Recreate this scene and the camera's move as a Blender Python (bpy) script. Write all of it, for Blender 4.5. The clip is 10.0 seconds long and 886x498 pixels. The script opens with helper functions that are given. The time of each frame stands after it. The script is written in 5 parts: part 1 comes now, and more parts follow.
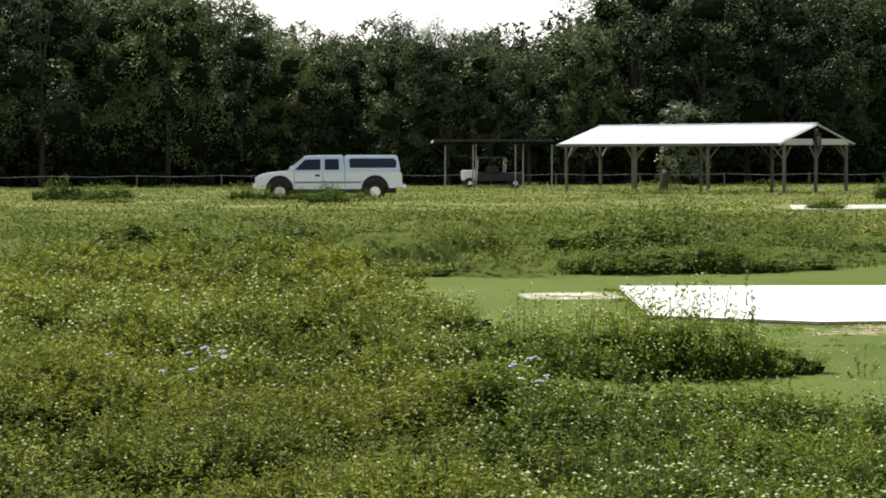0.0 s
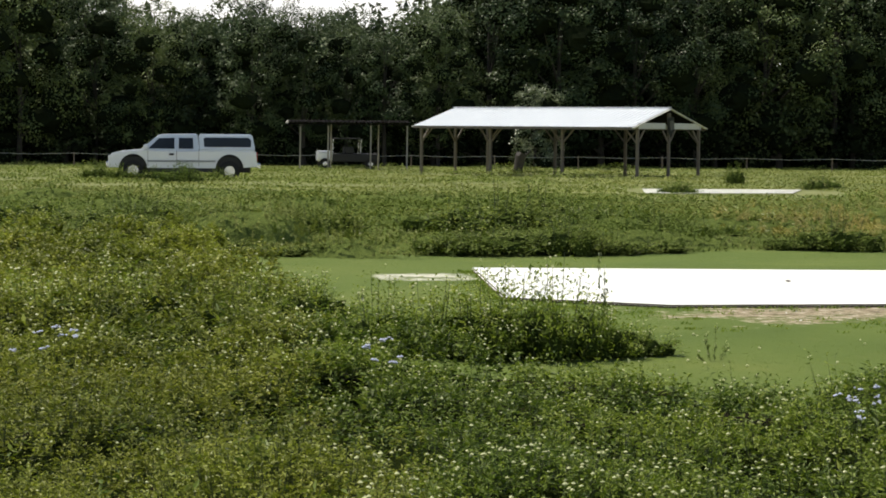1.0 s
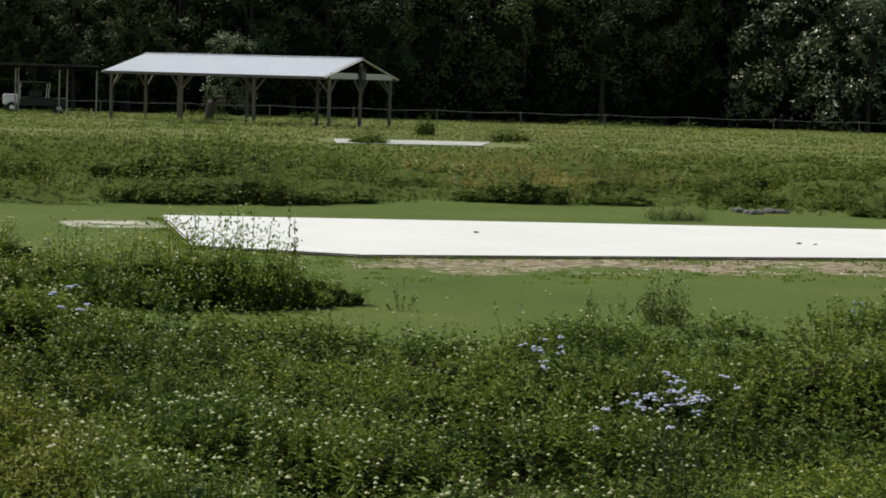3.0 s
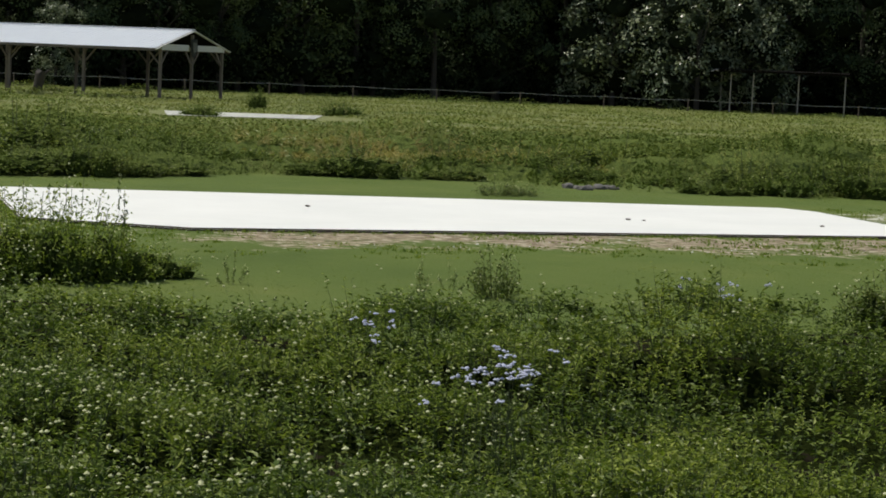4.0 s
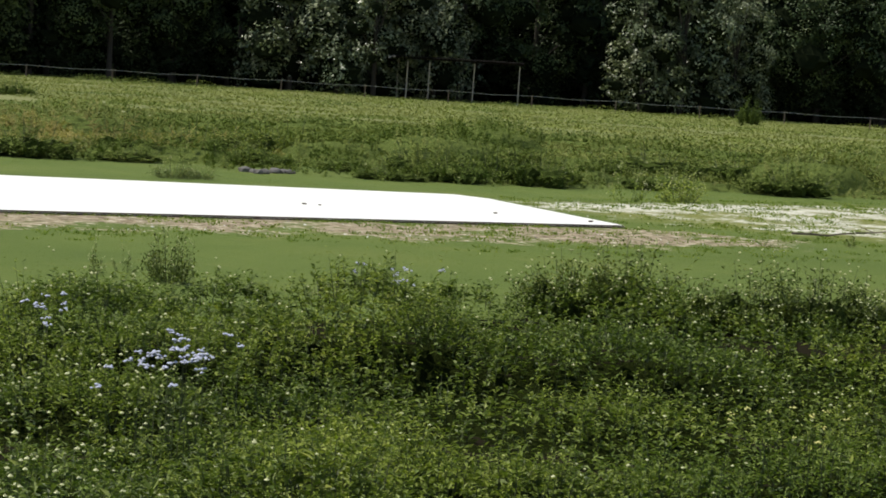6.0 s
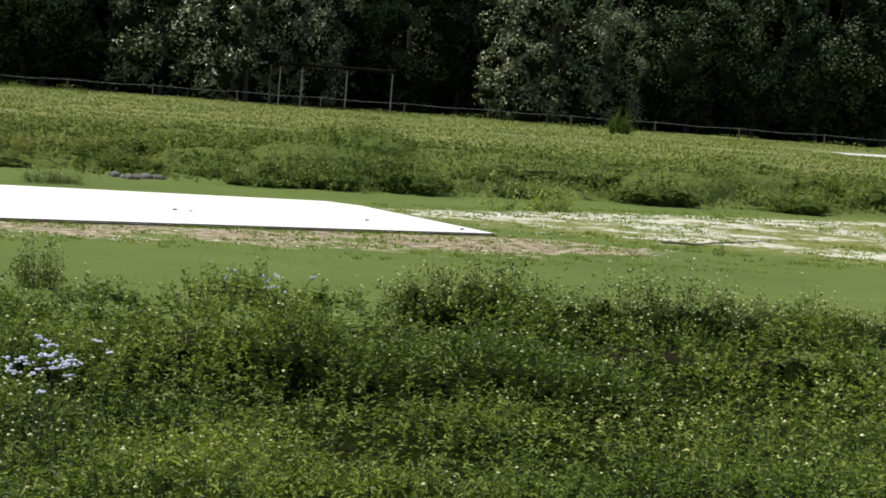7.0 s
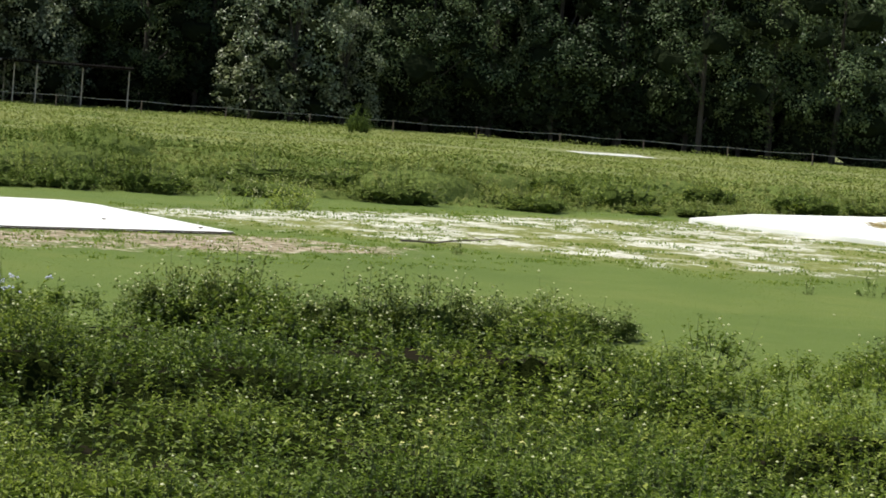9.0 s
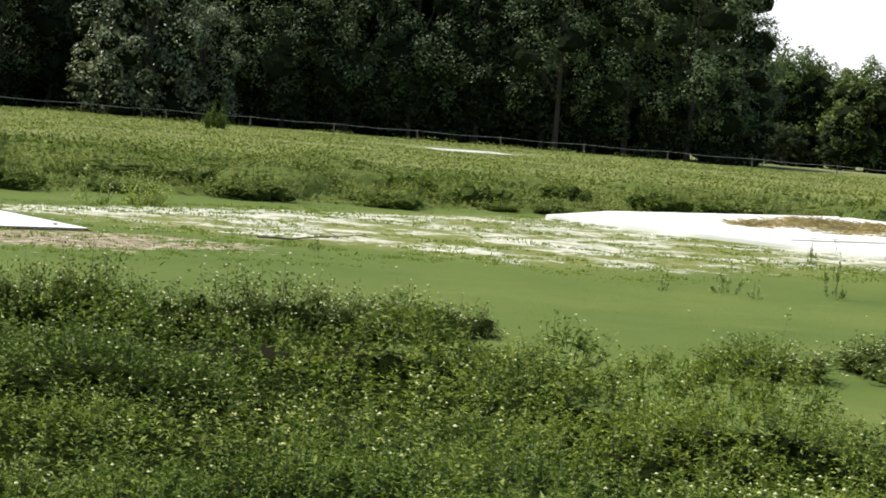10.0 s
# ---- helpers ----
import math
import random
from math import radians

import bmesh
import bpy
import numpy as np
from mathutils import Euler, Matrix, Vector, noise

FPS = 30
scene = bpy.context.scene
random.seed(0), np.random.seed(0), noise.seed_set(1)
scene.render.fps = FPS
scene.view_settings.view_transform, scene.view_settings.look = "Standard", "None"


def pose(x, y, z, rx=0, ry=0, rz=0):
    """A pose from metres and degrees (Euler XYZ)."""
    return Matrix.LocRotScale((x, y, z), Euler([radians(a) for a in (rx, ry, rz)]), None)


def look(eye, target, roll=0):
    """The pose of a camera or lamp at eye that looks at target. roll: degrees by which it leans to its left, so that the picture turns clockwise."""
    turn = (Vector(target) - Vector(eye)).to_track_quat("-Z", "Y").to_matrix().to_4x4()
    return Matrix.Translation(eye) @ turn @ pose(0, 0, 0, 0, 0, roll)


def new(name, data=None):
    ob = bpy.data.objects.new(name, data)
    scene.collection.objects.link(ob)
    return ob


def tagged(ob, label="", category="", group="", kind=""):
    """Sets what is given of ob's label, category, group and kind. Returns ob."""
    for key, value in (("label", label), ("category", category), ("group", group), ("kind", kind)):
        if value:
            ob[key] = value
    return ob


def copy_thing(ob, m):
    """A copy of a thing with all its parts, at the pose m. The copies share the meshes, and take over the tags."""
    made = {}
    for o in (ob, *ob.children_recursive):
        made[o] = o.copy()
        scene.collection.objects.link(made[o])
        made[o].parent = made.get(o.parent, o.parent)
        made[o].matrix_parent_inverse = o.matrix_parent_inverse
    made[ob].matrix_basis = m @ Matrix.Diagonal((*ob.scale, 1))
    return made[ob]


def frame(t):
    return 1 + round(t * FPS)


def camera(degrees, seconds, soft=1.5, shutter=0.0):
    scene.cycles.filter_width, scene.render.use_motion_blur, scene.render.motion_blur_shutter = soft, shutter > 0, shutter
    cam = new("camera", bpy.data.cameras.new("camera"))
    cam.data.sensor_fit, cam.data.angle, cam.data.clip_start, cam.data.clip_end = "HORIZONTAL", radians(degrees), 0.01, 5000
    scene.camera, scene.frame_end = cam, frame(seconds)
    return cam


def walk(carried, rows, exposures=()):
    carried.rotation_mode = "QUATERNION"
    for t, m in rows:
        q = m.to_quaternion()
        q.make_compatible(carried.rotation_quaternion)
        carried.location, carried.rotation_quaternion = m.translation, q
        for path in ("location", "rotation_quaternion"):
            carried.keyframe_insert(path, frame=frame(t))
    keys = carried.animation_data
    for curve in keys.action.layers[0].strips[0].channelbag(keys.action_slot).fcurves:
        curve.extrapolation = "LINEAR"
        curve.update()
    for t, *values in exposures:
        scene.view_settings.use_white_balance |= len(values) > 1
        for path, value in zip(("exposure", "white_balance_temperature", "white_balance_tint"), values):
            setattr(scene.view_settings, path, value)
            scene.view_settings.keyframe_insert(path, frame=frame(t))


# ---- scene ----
EYE = Vector((0.0, 0.0, 1.65))


def aim(yaw, pitch, roll):
    """A pose at the standpoint: degrees to the right of +y, upward, and the lean."""
    a, b = radians(yaw), radians(pitch)
    way = Vector((math.sin(a) * math.cos(b), math.cos(a) * math.cos(b), math.sin(b)))
    return look(EYE, EYE + way * 50, roll)


cam = camera(22.03, 10.0, soft=1.75)
walk(cam, [
    (0, aim(-0.05, -2.50, -0.19)),
    (0.5, aim(1.77, -2.73, 0.15)),
    (1, aim(3.62, -2.97, 0.49)),
    (1.5, aim(5.50, -3.27, 0.80)),
    (2, aim(7.41, -3.56, 1.05)),
    (2.5, aim(9.38, -3.83, 1.34)),
    (4, aim(15.72, -4.61, 2.36)),
    (4.5, aim(17.86, -4.76, 2.67)),
    (5, aim(19.98, -4.80, 3.05)),
    (5.5, aim(22.06, -4.74, 3.33)),
    (7, aim(27.13, -4.18, 4.25)),
    (7.5, aim(28.70, -4.04, 4.37)),
    (8, aim(30.28, -3.93, 4.41)),
    (8.5, aim(31.93, -3.82, 4.41)),
    (9, aim(33.69, -3.72, 4.50)),
    (9.5, aim(35.49, -3.63, 4.60)),
    (10, aim(37.28, -3.52, 4.74)),
], exposures=[
    (0, 0.3, 7100, 10), (1.5, -0.22, 6900, 10), (2.5, -0.54, 6700, 10), (4.5, -0.52, 6700, 10), (5.5, -0.28, 6700, 10), (7.5, 0.04, 6700, 10), (10, 0.22, 6600, 10)])

# ---- world and sun ----
SUN_EL, SUN_AZ = radians(60), radians(-44)
world = bpy.data.worlds.new("sky")
scene.world = world
world.use_nodes = True
wn = world.node_tree.nodes
sky = wn.new("ShaderNodeTexSky")
sky.sky_type, sky.sun_disc = "NISHITA", False
sky.sun_elevation, sky.sun_rotation = SUN_EL, SUN_AZ
sky.air_density, sky.dust_density = 1.0, 0.45
wn["Background"].inputs["Strength"].default_value = 0.1
world.node_tree.links.new(sky.outputs[0], wn["Background"].inputs["Color"])
sun = new("sun", bpy.data.lights.new("sun", "SUN"))
sun.data.energy, sun.data.angle, sun.data.color = 5.0, radians(0.53), (1.0, 0.96, 0.88)
sun_dir = Vector((math.sin(SUN_AZ) * math.cos(SUN_EL), math.cos(SUN_AZ) * math.cos(SUN_EL), math.sin(SUN_EL)))
sun.matrix_world = look(sun_dir * 60, (0, 0, 0))

# ---- materials ----


class Mat:
    """A small wrapper that wires node materials."""

    def __init__(self, name):
        self.m = bpy.data.materials.new(name)
        self.m.use_nodes = True
        self.t = self.m.node_tree
        self.n = self.t.nodes
        self.b = self.n["Principled BSDF"]
        self.out = self.n["Material Output"]

    def node(self, kind, **ins):
        nd = self.n.new(kind)
        for k, v in ins.items():
            self.put(nd.inputs[k.replace("_", " ")], v)
        return nd

    def put(self, socket, v):
        if isinstance(v, bpy.types.NodeSocket):
            self.t.links.new(v, socket)
        else:
            socket.default_value = v

    def coords(self, world_space=True):
        if world_space:
            return self.node("ShaderNodeNewGeometry").outputs["Position"]
        return self.node("ShaderNodeTexCoord").outputs["Object"]

    def noise(self, scale, detail=4.0, rough=0.55, vec=None):
        nd = self.node("ShaderNodeTexNoise", Scale=scale, Detail=detail, Roughness=rough)
        self.put(nd.inputs["Vector"], vec if vec is not None else self.coords())
        return nd.outputs["Fac"]

    def ramp(self, fac, *stops):
        nd = self.node("ShaderNodeValToRGB", Fac=fac)
        el = nd.color_ramp.elements
        el[0].position, el[0].color = stops[0][0], (*stops[0][1], 1)
        el[1].position, el[1].color = stops[-1][0], (*stops[-1][1], 1)
        for p, c in stops[1:-1]:
            e = el.new(p)
            e.color = (*c, 1)
        return nd.outputs["Color"]

    def mix(self, fac, a, b, blend="MIX"):
        nd = self.n.new("ShaderNodeMix")
        nd.data_type, nd.blend_type = "RGBA", blend
        self.put(nd.inputs[0], fac)
        self.put(nd.inputs[6], a if isinstance(a, bpy.types.NodeSocket) else (*a, 1))
        self.put(nd.inputs[7], b if isinstance(b, bpy.types.NodeSocket) else (*b, 1))
        return nd.outputs[2]

    def math(self, op, a, b=0.0, c=0.0, clamp=False):
        nd = self.n.new("ShaderNodeMath")
        nd.operation, nd.use_clamp = op, clamp
        for s, v in zip(nd.inputs, (a, b, c)):
            self.put(s, v)
        return nd.outputs[0]

    def bump(self, height, strength=0.3, distance=0.02):
        nd = self.node("ShaderNodeBump", Height=height, Strength=strength, Distance=distance)
        self.put(self.b.inputs["Normal"], nd.outputs[0])

    def base(self, color, rough=0.7, metal=0.0, spec=0.5):
        self.put(self.b.inputs["Base Color"], color if isinstance(color, bpy.types.NodeSocket) else (*color, 1))
        self.put(self.b.inputs["Roughness"], rough)
        self.put(self.b.inputs["Metallic"], metal)
        self.put(self.b.inputs["Specular IOR Level"], spec)
        return self


def leaf_material(name, dark, mid, light, patch=0.35, rough=0.5, through_light=0.3, spec=0.4, by_object=False):
    """Foliage: colour varies leaf by leaf and in broad patches; thin leaves let light through."""
    k = Mat(name)
    rnd = k.node("ShaderNodeNewGeometry").outputs["Random Per Island"]
    col = k.ramp(rnd, (0.0, dark), (0.55, mid), (1.0, light))
    big = k.ramp(k.noise(patch, 3.0), (0.35, (0.8, 0.86, 0.78)), (0.65, (1.18, 1.12, 0.96)))
    col = k.mix(1.0, col, big, "MULTIPLY")
    if by_object:
        one = k.node("ShaderNodeObjectInfo").outputs["Random"]
        col = k.mix(1.0, col, k.ramp(one, (0.0, (0.55, 0.6, 0.62)), (0.6, (1.0, 1.0, 1.0)), (1.0, (1.5, 1.4, 1.2))), "MULTIPLY")
    k.base(col, rough, 0.0, spec)
    tr = k.node("ShaderNodeBsdfTranslucent")
    k.put(tr.inputs["Color"], k.mix(1.0, col, (1.0, 1.1, 0.65), "MULTIPLY"))
    mx = k.node("ShaderNodeMixShader", Fac=through_light)
    k.t.links.new(k.b.outputs[0], mx.inputs[1])
    k.t.links.new(tr.outputs[0], mx.inputs[2])
    k.t.links.new(mx.outputs[0], k.out.inputs["Surface"])
    return k.m


def plain_material(name, color, rough=0.6, metal=0.0, vary=0.25, scale=6.0, spec=0.5, relief=0.0):
    k = Mat(name)
    v = k.coords(False)
    c = k.mix(k.noise(scale, 5.0, 0.6, v), tuple(x * (1 - vary) for x in color), tuple(min(1, x * (1 + vary)) for x in color))
    c = k.mix(k.math("MULTIPLY", k.noise(scale * 7, 3.0, 0.6, v), vary), c, tuple(x * 0.5 for x in color))
    k.base(c, rough, metal, spec)
    if relief:
        k.bump(k.noise(scale * 4, 5.0, 0.6, v), 0.5, relief)
    return k.m


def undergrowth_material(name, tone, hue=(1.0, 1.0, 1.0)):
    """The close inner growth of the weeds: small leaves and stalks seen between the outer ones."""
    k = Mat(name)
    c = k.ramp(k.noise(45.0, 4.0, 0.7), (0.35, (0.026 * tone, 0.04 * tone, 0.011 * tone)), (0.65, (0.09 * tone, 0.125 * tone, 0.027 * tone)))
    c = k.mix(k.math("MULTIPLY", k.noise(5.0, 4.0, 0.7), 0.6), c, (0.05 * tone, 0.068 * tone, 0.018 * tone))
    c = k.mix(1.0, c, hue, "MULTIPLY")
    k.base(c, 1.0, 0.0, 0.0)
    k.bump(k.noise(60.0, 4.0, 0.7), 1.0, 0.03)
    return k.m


WEED = leaf_material("weed_leaves", (0.048, 0.082, 0.011), (0.105, 0.158, 0.021), (0.25, 0.32, 0.075), 0.5, 0.5, 0.26, 0.2)
WEED_LIGHT = leaf_material("light_weed_leaves", (0.09, 0.138, 0.017), (0.18, 0.245, 0.034), (0.37, 0.43, 0.11), 0.5, 0.5, 0.3, 0.2)
BUSH = leaf_material("bush_leaves", (0.05, 0.075, 0.014), (0.1, 0.138, 0.026), (0.22, 0.265, 0.06), 0.8, 0.5, 0.16, 0.2)
MEADOW = leaf_material("meadow_leaves", (0.12, 0.16, 0.04), (0.165, 0.21, 0.054), (0.22, 0.262, 0.078), 0.3, 0.8, 0.1, 0.1)
MEADOW_LIGHT = leaf_material("light_meadow_leaves", (0.19, 0.22, 0.074), (0.225, 0.255, 0.088), (0.27, 0.295, 0.11), 0.3, 0.8, 0.12, 0.1)
MEADOW_DEEP = leaf_material("deep_meadow_leaves", (0.062, 0.1, 0.018), (0.112, 0.16, 0.031), (0.2, 0.25, 0.06), 0.3, 0.8, 0.1, 0.1)
LAWN = leaf_material("lawn_blades", (0.115, 0.165, 0.03), (0.15, 0.2, 0.038), (0.215, 0.25, 0.06), 0.4, 0.7, 0.5, 0.1)
TURF = leaf_material("worn_turf_blades", (0.125, 0.195, 0.034), (0.185, 0.255, 0.05), (0.28, 0.33, 0.09), 0.9, 0.7, 0.4, 0.1)
RUST = leaf_material("dry_grass", (0.24, 0.22, 0.08), (0.31, 0.275, 0.105), (0.4, 0.355, 0.16), 0.5, 0.7, 0.35, 0.1)
TREE = leaf_material("tree_leaves", (0.076, 0.11, 0.05), (0.09, 0.128, 0.058), (0.118, 0.156, 0.072), 0.35, 0.5, 0.06, 0.16, True)
PALE_TREE = leaf_material("pale_tree_leaves", (0.06, 0.085, 0.042), (0.14, 0.175, 0.095), (0.34, 0.38, 0.26), 0.2, 0.38, 0.1, 0.5)
# Low tone: shade in the gaps between leaves is put into the colour.
SHADED_UNDERGROWTH = undergrowth_material("undergrowth", 0.36)
BUSH_CORE = undergrowth_material("bush_core", 1.15)
MEADOW_FLOOR = undergrowth_material("meadow_undergrowth", 2.1, (1.12, 1.05, 1.2))
OLIVE = leaf_material("olive_weed_leaves", (0.08, 0.1, 0.014), (0.175, 0.2, 0.028), (0.36, 0.385, 0.095), 0.5, 0.5, 0.26, 0.2)
OLIVE_LIGHT = leaf_material("light_olive_weed_leaves", (0.13, 0.15, 0.02), (0.255, 0.285, 0.042), (0.46, 0.48, 0.135), 0.5, 0.5, 0.3, 0.2)
COARSE = leaf_material("coarse_leaves", (0.09, 0.14, 0.025), (0.17, 0.225, 0.04), (0.3, 0.34, 0.08), 0.9, 0.5, 0.25, 0.2)
PALE_BUSH = leaf_material("pale_bush_leaves", (0.15, 0.21, 0.04), (0.26, 0.33, 0.07), (0.4, 0.45, 0.12), 0.8)
# Soil colour is darkened to carry the shade beneath the weeds.
SHADED_SOIL = plain_material("shaded_soil", (0.02, 0.018, 0.011), 1.0, spec=0.0, vary=0.4, scale=3.0, relief=0.02)
STEM = plain_material("green_stem", (0.09, 0.11, 0.04), 0.7)
# Near-black colour of the crown cores holds the shade inside the trees.
INNER = plain_material("crown_shade_core", (0.015, 0.021, 0.01), 1.0, vary=0.5, scale=4.0, spec=0.0, relief=0.2)
# Understory leaf colour is darkened to carry the shade beneath the crowns.
SHADE = leaf_material("shaded_understory_leaves", (0.03, 0.045, 0.02), (0.041, 0.06, 0.027), (0.062, 0.084, 0.04), 0.35, 0.6, 0.06, 0.12, True)
# Leaf colour is lightened to stand in for haze over the distance.
FAR_TREE = leaf_material("hazed_far_tree_leaves", (0.075, 0.11, 0.035), (0.115, 0.16, 0.05), (0.18, 0.225, 0.075), 0.1, 0.6, 0.2, 0.15)
BARK = plain_material("bark", (0.055, 0.048, 0.038), 0.9, relief=0.03)
PETAL = plain_material("white_petals", (0.56, 0.58, 0.29), 0.6, vary=0.1)
BLUE_PETAL = plain_material("blue_petals", (0.5, 0.53, 0.68), 0.6, vary=0.15)
YELLOW_PETAL = plain_material("yellow_petals", (0.7, 0.66, 0.2), 0.6, vary=0.15)


def ground_material():
    k = Mat("ground")
    pos = k.coords()
    xyz = k.node("ShaderNodeSeparateXYZ", Vector=pos)
    x, y = xyz.outputs[0], xyz.outputs[1]
    def above(v, edge, width):
        return k.math("DIVIDE", k.math("SUBTRACT", v, edge), width, clamp=True)

    grass = k.ramp(k.noise(0.35, 6.0, 0.6), (0.3, (0.095, 0.142, 0.026)), (0.5, (0.128, 0.178, 0.035)), (0.7, (0.165, 0.205, 0.045)))
    grass = k.mix(k.math("MULTIPLY", k.noise(18.0, 4.0, 0.7), 0.45), grass, (0.055, 0.09, 0.018))
    grass = k.mix(k.math("MULTIPLY", above(k.noise(2.2, 4.0, 0.7), 0.52, 0.12), 0.35), grass, (0.085, 0.13, 0.024))
    grass = k.mix(k.math("MULTIPLY", above(k.noise(1.1, 5.0, 0.7), 0.56, 0.1), 0.2), grass, (0.24, 0.25, 0.07))
    meadow = k.ramp(k.noise(0.25, 6.0, 0.65), (0.3, (0.16, 0.18, 0.062)), (0.5, (0.195, 0.215, 0.08)), (0.7, (0.235, 0.25, 0.1)))
    away = k.math("SQRT", k.math("MULTIPLY_ADD", x, x, k.math("MULTIPLY", y, y)))
    grass = k.mix(k.math("DIVIDE", k.math("SUBTRACT", away, 44.0), 10.0, clamp=True), grass, meadow)
    sand = k.ramp(k.noise(2.5, 6.0, 0.65), (0.3, (0.46, 0.45, 0.35)), (0.7, (0.74, 0.73, 0.62)))
    soil = k.ramp(k.noise(7.0, 5.0, 0.7), (0.36, (0.1, 0.075, 0.05)), (0.47, (0.26, 0.21, 0.13)), (0.56, (0.4, 0.34, 0.23)), (0.66, (0.62, 0.57, 0.45)))

    def below(v, edge, width):
        return k.math("DIVIDE", k.math("SUBTRACT", edge, v), width, clamp=True)

    def both(*fs):
        out = fs[0]
        for f in fs[1:]:
            out = k.math("MULTIPLY", out, f)
        return out

    # worn sandy patch between the two concrete pads
    far_edge = k.math("MULTIPLY_ADD", x, 0.283, 22.9)
    near_a = k.math("MULTIPLY_ADD", x, -1.1, 36.6)
    near_b = k.math("MULTIPLY_ADD", x, 0.22, 14.4)
    m1 = both(below(y, far_edge, 1.0), above(y, near_a, 2.2), above(y, near_b, 1.6), above(x, 12.2, 0.6), below(x, 40.0, 1.0))
    crumb = k.math("MULTIPLY_ADD", k.noise(1.4, 3.0, 0.6), 0.5, k.math("MULTIPLY", k.noise(7.0, 5.0, 0.7), 0.5))
    patchy = k.math("MULTIPLY_ADD", k.noise(0.6, 3.0, 0.5), 0.32, k.math("MULTIPLY", crumb, 0.68))
    m4 = both(below(y, far_edge, 0.5), above(y, k.math("MULTIPLY_ADD", x, 0.283, 20.9), 0.9), above(x, 11.2, 1.0), below(x, 20.0, 4.0))
    f1 = above(k.math("ADD", patchy, k.math("MULTIPLY_ADD", m1, 0.105, k.math("MULTIPLY", m4, 0.07))), 0.585, 0.06)
    f1 = k.math("MULTIPLY", f1, above(m1, 0.02, 0.1))
    # bare soil and sand along the near edge of the long pad
    m2 = both(above(y, 18.9, 1.4), below(y, 22.4, 0.6), above(x, 2.6, 1.5), below(x, 14.0, 2.0))
    f2 = above(k.math("ADD", patchy, k.math("MULTIPLY", m2, 0.13)), 0.585, 0.05)
    f2 = k.math("MULTIPLY", f2, above(m2, 0.02, 0.15))
    m3 = both(above(y, 24.6, 0.5), below(y, 26.6, 0.5), above(x, 0.6, 0.4), below(x, 2.2, 0.3))
    f3 = k.math("MULTIPLY", above(k.math("ADD", patchy, k.math("MULTIPLY", m3, 0.2)), 0.66, 0.08), above(m3, 0.02, 0.1))
    grass = k.mix(k.math("MULTIPLY", m1, 0.6), grass, k.ramp(k.noise(5.0, 5.0, 0.7), (0.35, (0.15, 0.17, 0.035)), (0.65, (0.32, 0.3, 0.1))))
    col = k.mix(f2, grass, soil)
    col = k.mix(k.math("MAXIMUM", f1, f3), col, sand)
    k.base(col, 0.95, 0.0, 0.2)
    k.bump(k.math("ADD", k.noise(25.0, 5.0, 0.7), k.math("MULTIPLY", patchy, 0.5)), 0.7, 0.03)
    return k.m


def concrete_material():
    k = Mat("pale_concrete")
    c = k.ramp(k.noise(0.6, 6.0, 0.6), (0.3, (0.8, 0.815, 0.77)), (0.7, (0.88, 0.89, 0.84)))
    c = k.mix(k.math("MULTIPLY", k.noise(9.0, 6.0, 0.7), 0.2), c, (0.6, 0.58, 0.52))
    k.base(c, 0.85, 0.0, 0.3)
    k.bump(k.noise(60.0, 4.0, 0.6), 0.25, 0.004)
    return k.m


# Darker brown for the sides of the long pad.
EDGE = plain_material("dark_brown_concrete", (0.12, 0.095, 0.07), 0.95, vary=0.5, scale=3.0, spec=0.1)
GROUND = ground_material()
CONCRETE = concrete_material()

# ---- mesh helpers ----


def terrain(x, y):
    """Height of the ground: level near the viewer, falling gently towards the wood."""
    r = np.hypot(x, y)
    return -0.005 * np.maximum(0.0, r - 32.0)


def mesh_from(name, verts, faces, mats, idx=None, smooth=False):
    """A mesh from arrays: verts (n, 3) and faces (m, k) of equal corner count."""
    me = bpy.data.meshes.new(name)
    verts = np.ascontiguousarray(verts, dtype=np.float32)
    faces = np.ascontiguousarray(faces, dtype=np.int32)
    m, kk = faces.shape
    me.vertices.add(len(verts))
    me.vertices.foreach_set("co", verts.ravel())
    me.loops.add(m * kk)
    me.loops.foreach_set("vertex_index", faces.ravel())
    me.polygons.add(m)
    me.polygons.foreach_set("loop_start", np.arange(0, m * kk, kk, dtype=np.int32))
    if idx is not None:
        me.polygons.foreach_set("material_index", np.ascontiguousarray(idx, dtype=np.int32))
    me.polygons.foreach_set("use_smooth", np.full(m, smooth))
    for mt in mats:
        me.materials.append(mt)
    me.update(calc_edges=True)
    return me


def part(name, bm, material, parent, label=""):
    """One bmesh as one mesh object under its thing or part (bm may be a finished mesh)."""
    if isinstance(bm, bmesh.types.BMesh):
        me = bpy.data.meshes.new(name)
        bm.to_mesh(me)
        bm.free()
        me.materials.append(material)
    else:
        me = bm
    ob = new(name, me)
    ob.parent = parent
    return tagged(ob, label)


def thing(name, m, label, category, group=""):
    ob = new(name)
    ob.empty_display_size = 0.2
    ob.matrix_world = m
    return tagged(ob, label, category, group)


def box(bm, x0, x1, y0, y1, z0, z1, bevel=0.0):
    """A box, with softened edges where bevel is given."""
    r = bmesh.ops.create_cube(bm, size=1.0, matrix=Matrix.LocRotScale(
        ((x0 + x1) / 2, (y0 + y1) / 2, (z0 + z1) / 2), None, (x1 - x0, y1 - y0, z1 - z0)))
    if bevel:
        edges = list({e for v in r["verts"] for e in v.link_edges})
        bmesh.ops.bevel(bm, geom=edges, offset=bevel, segments=2, affect="EDGES", profile=0.6)
    return bm


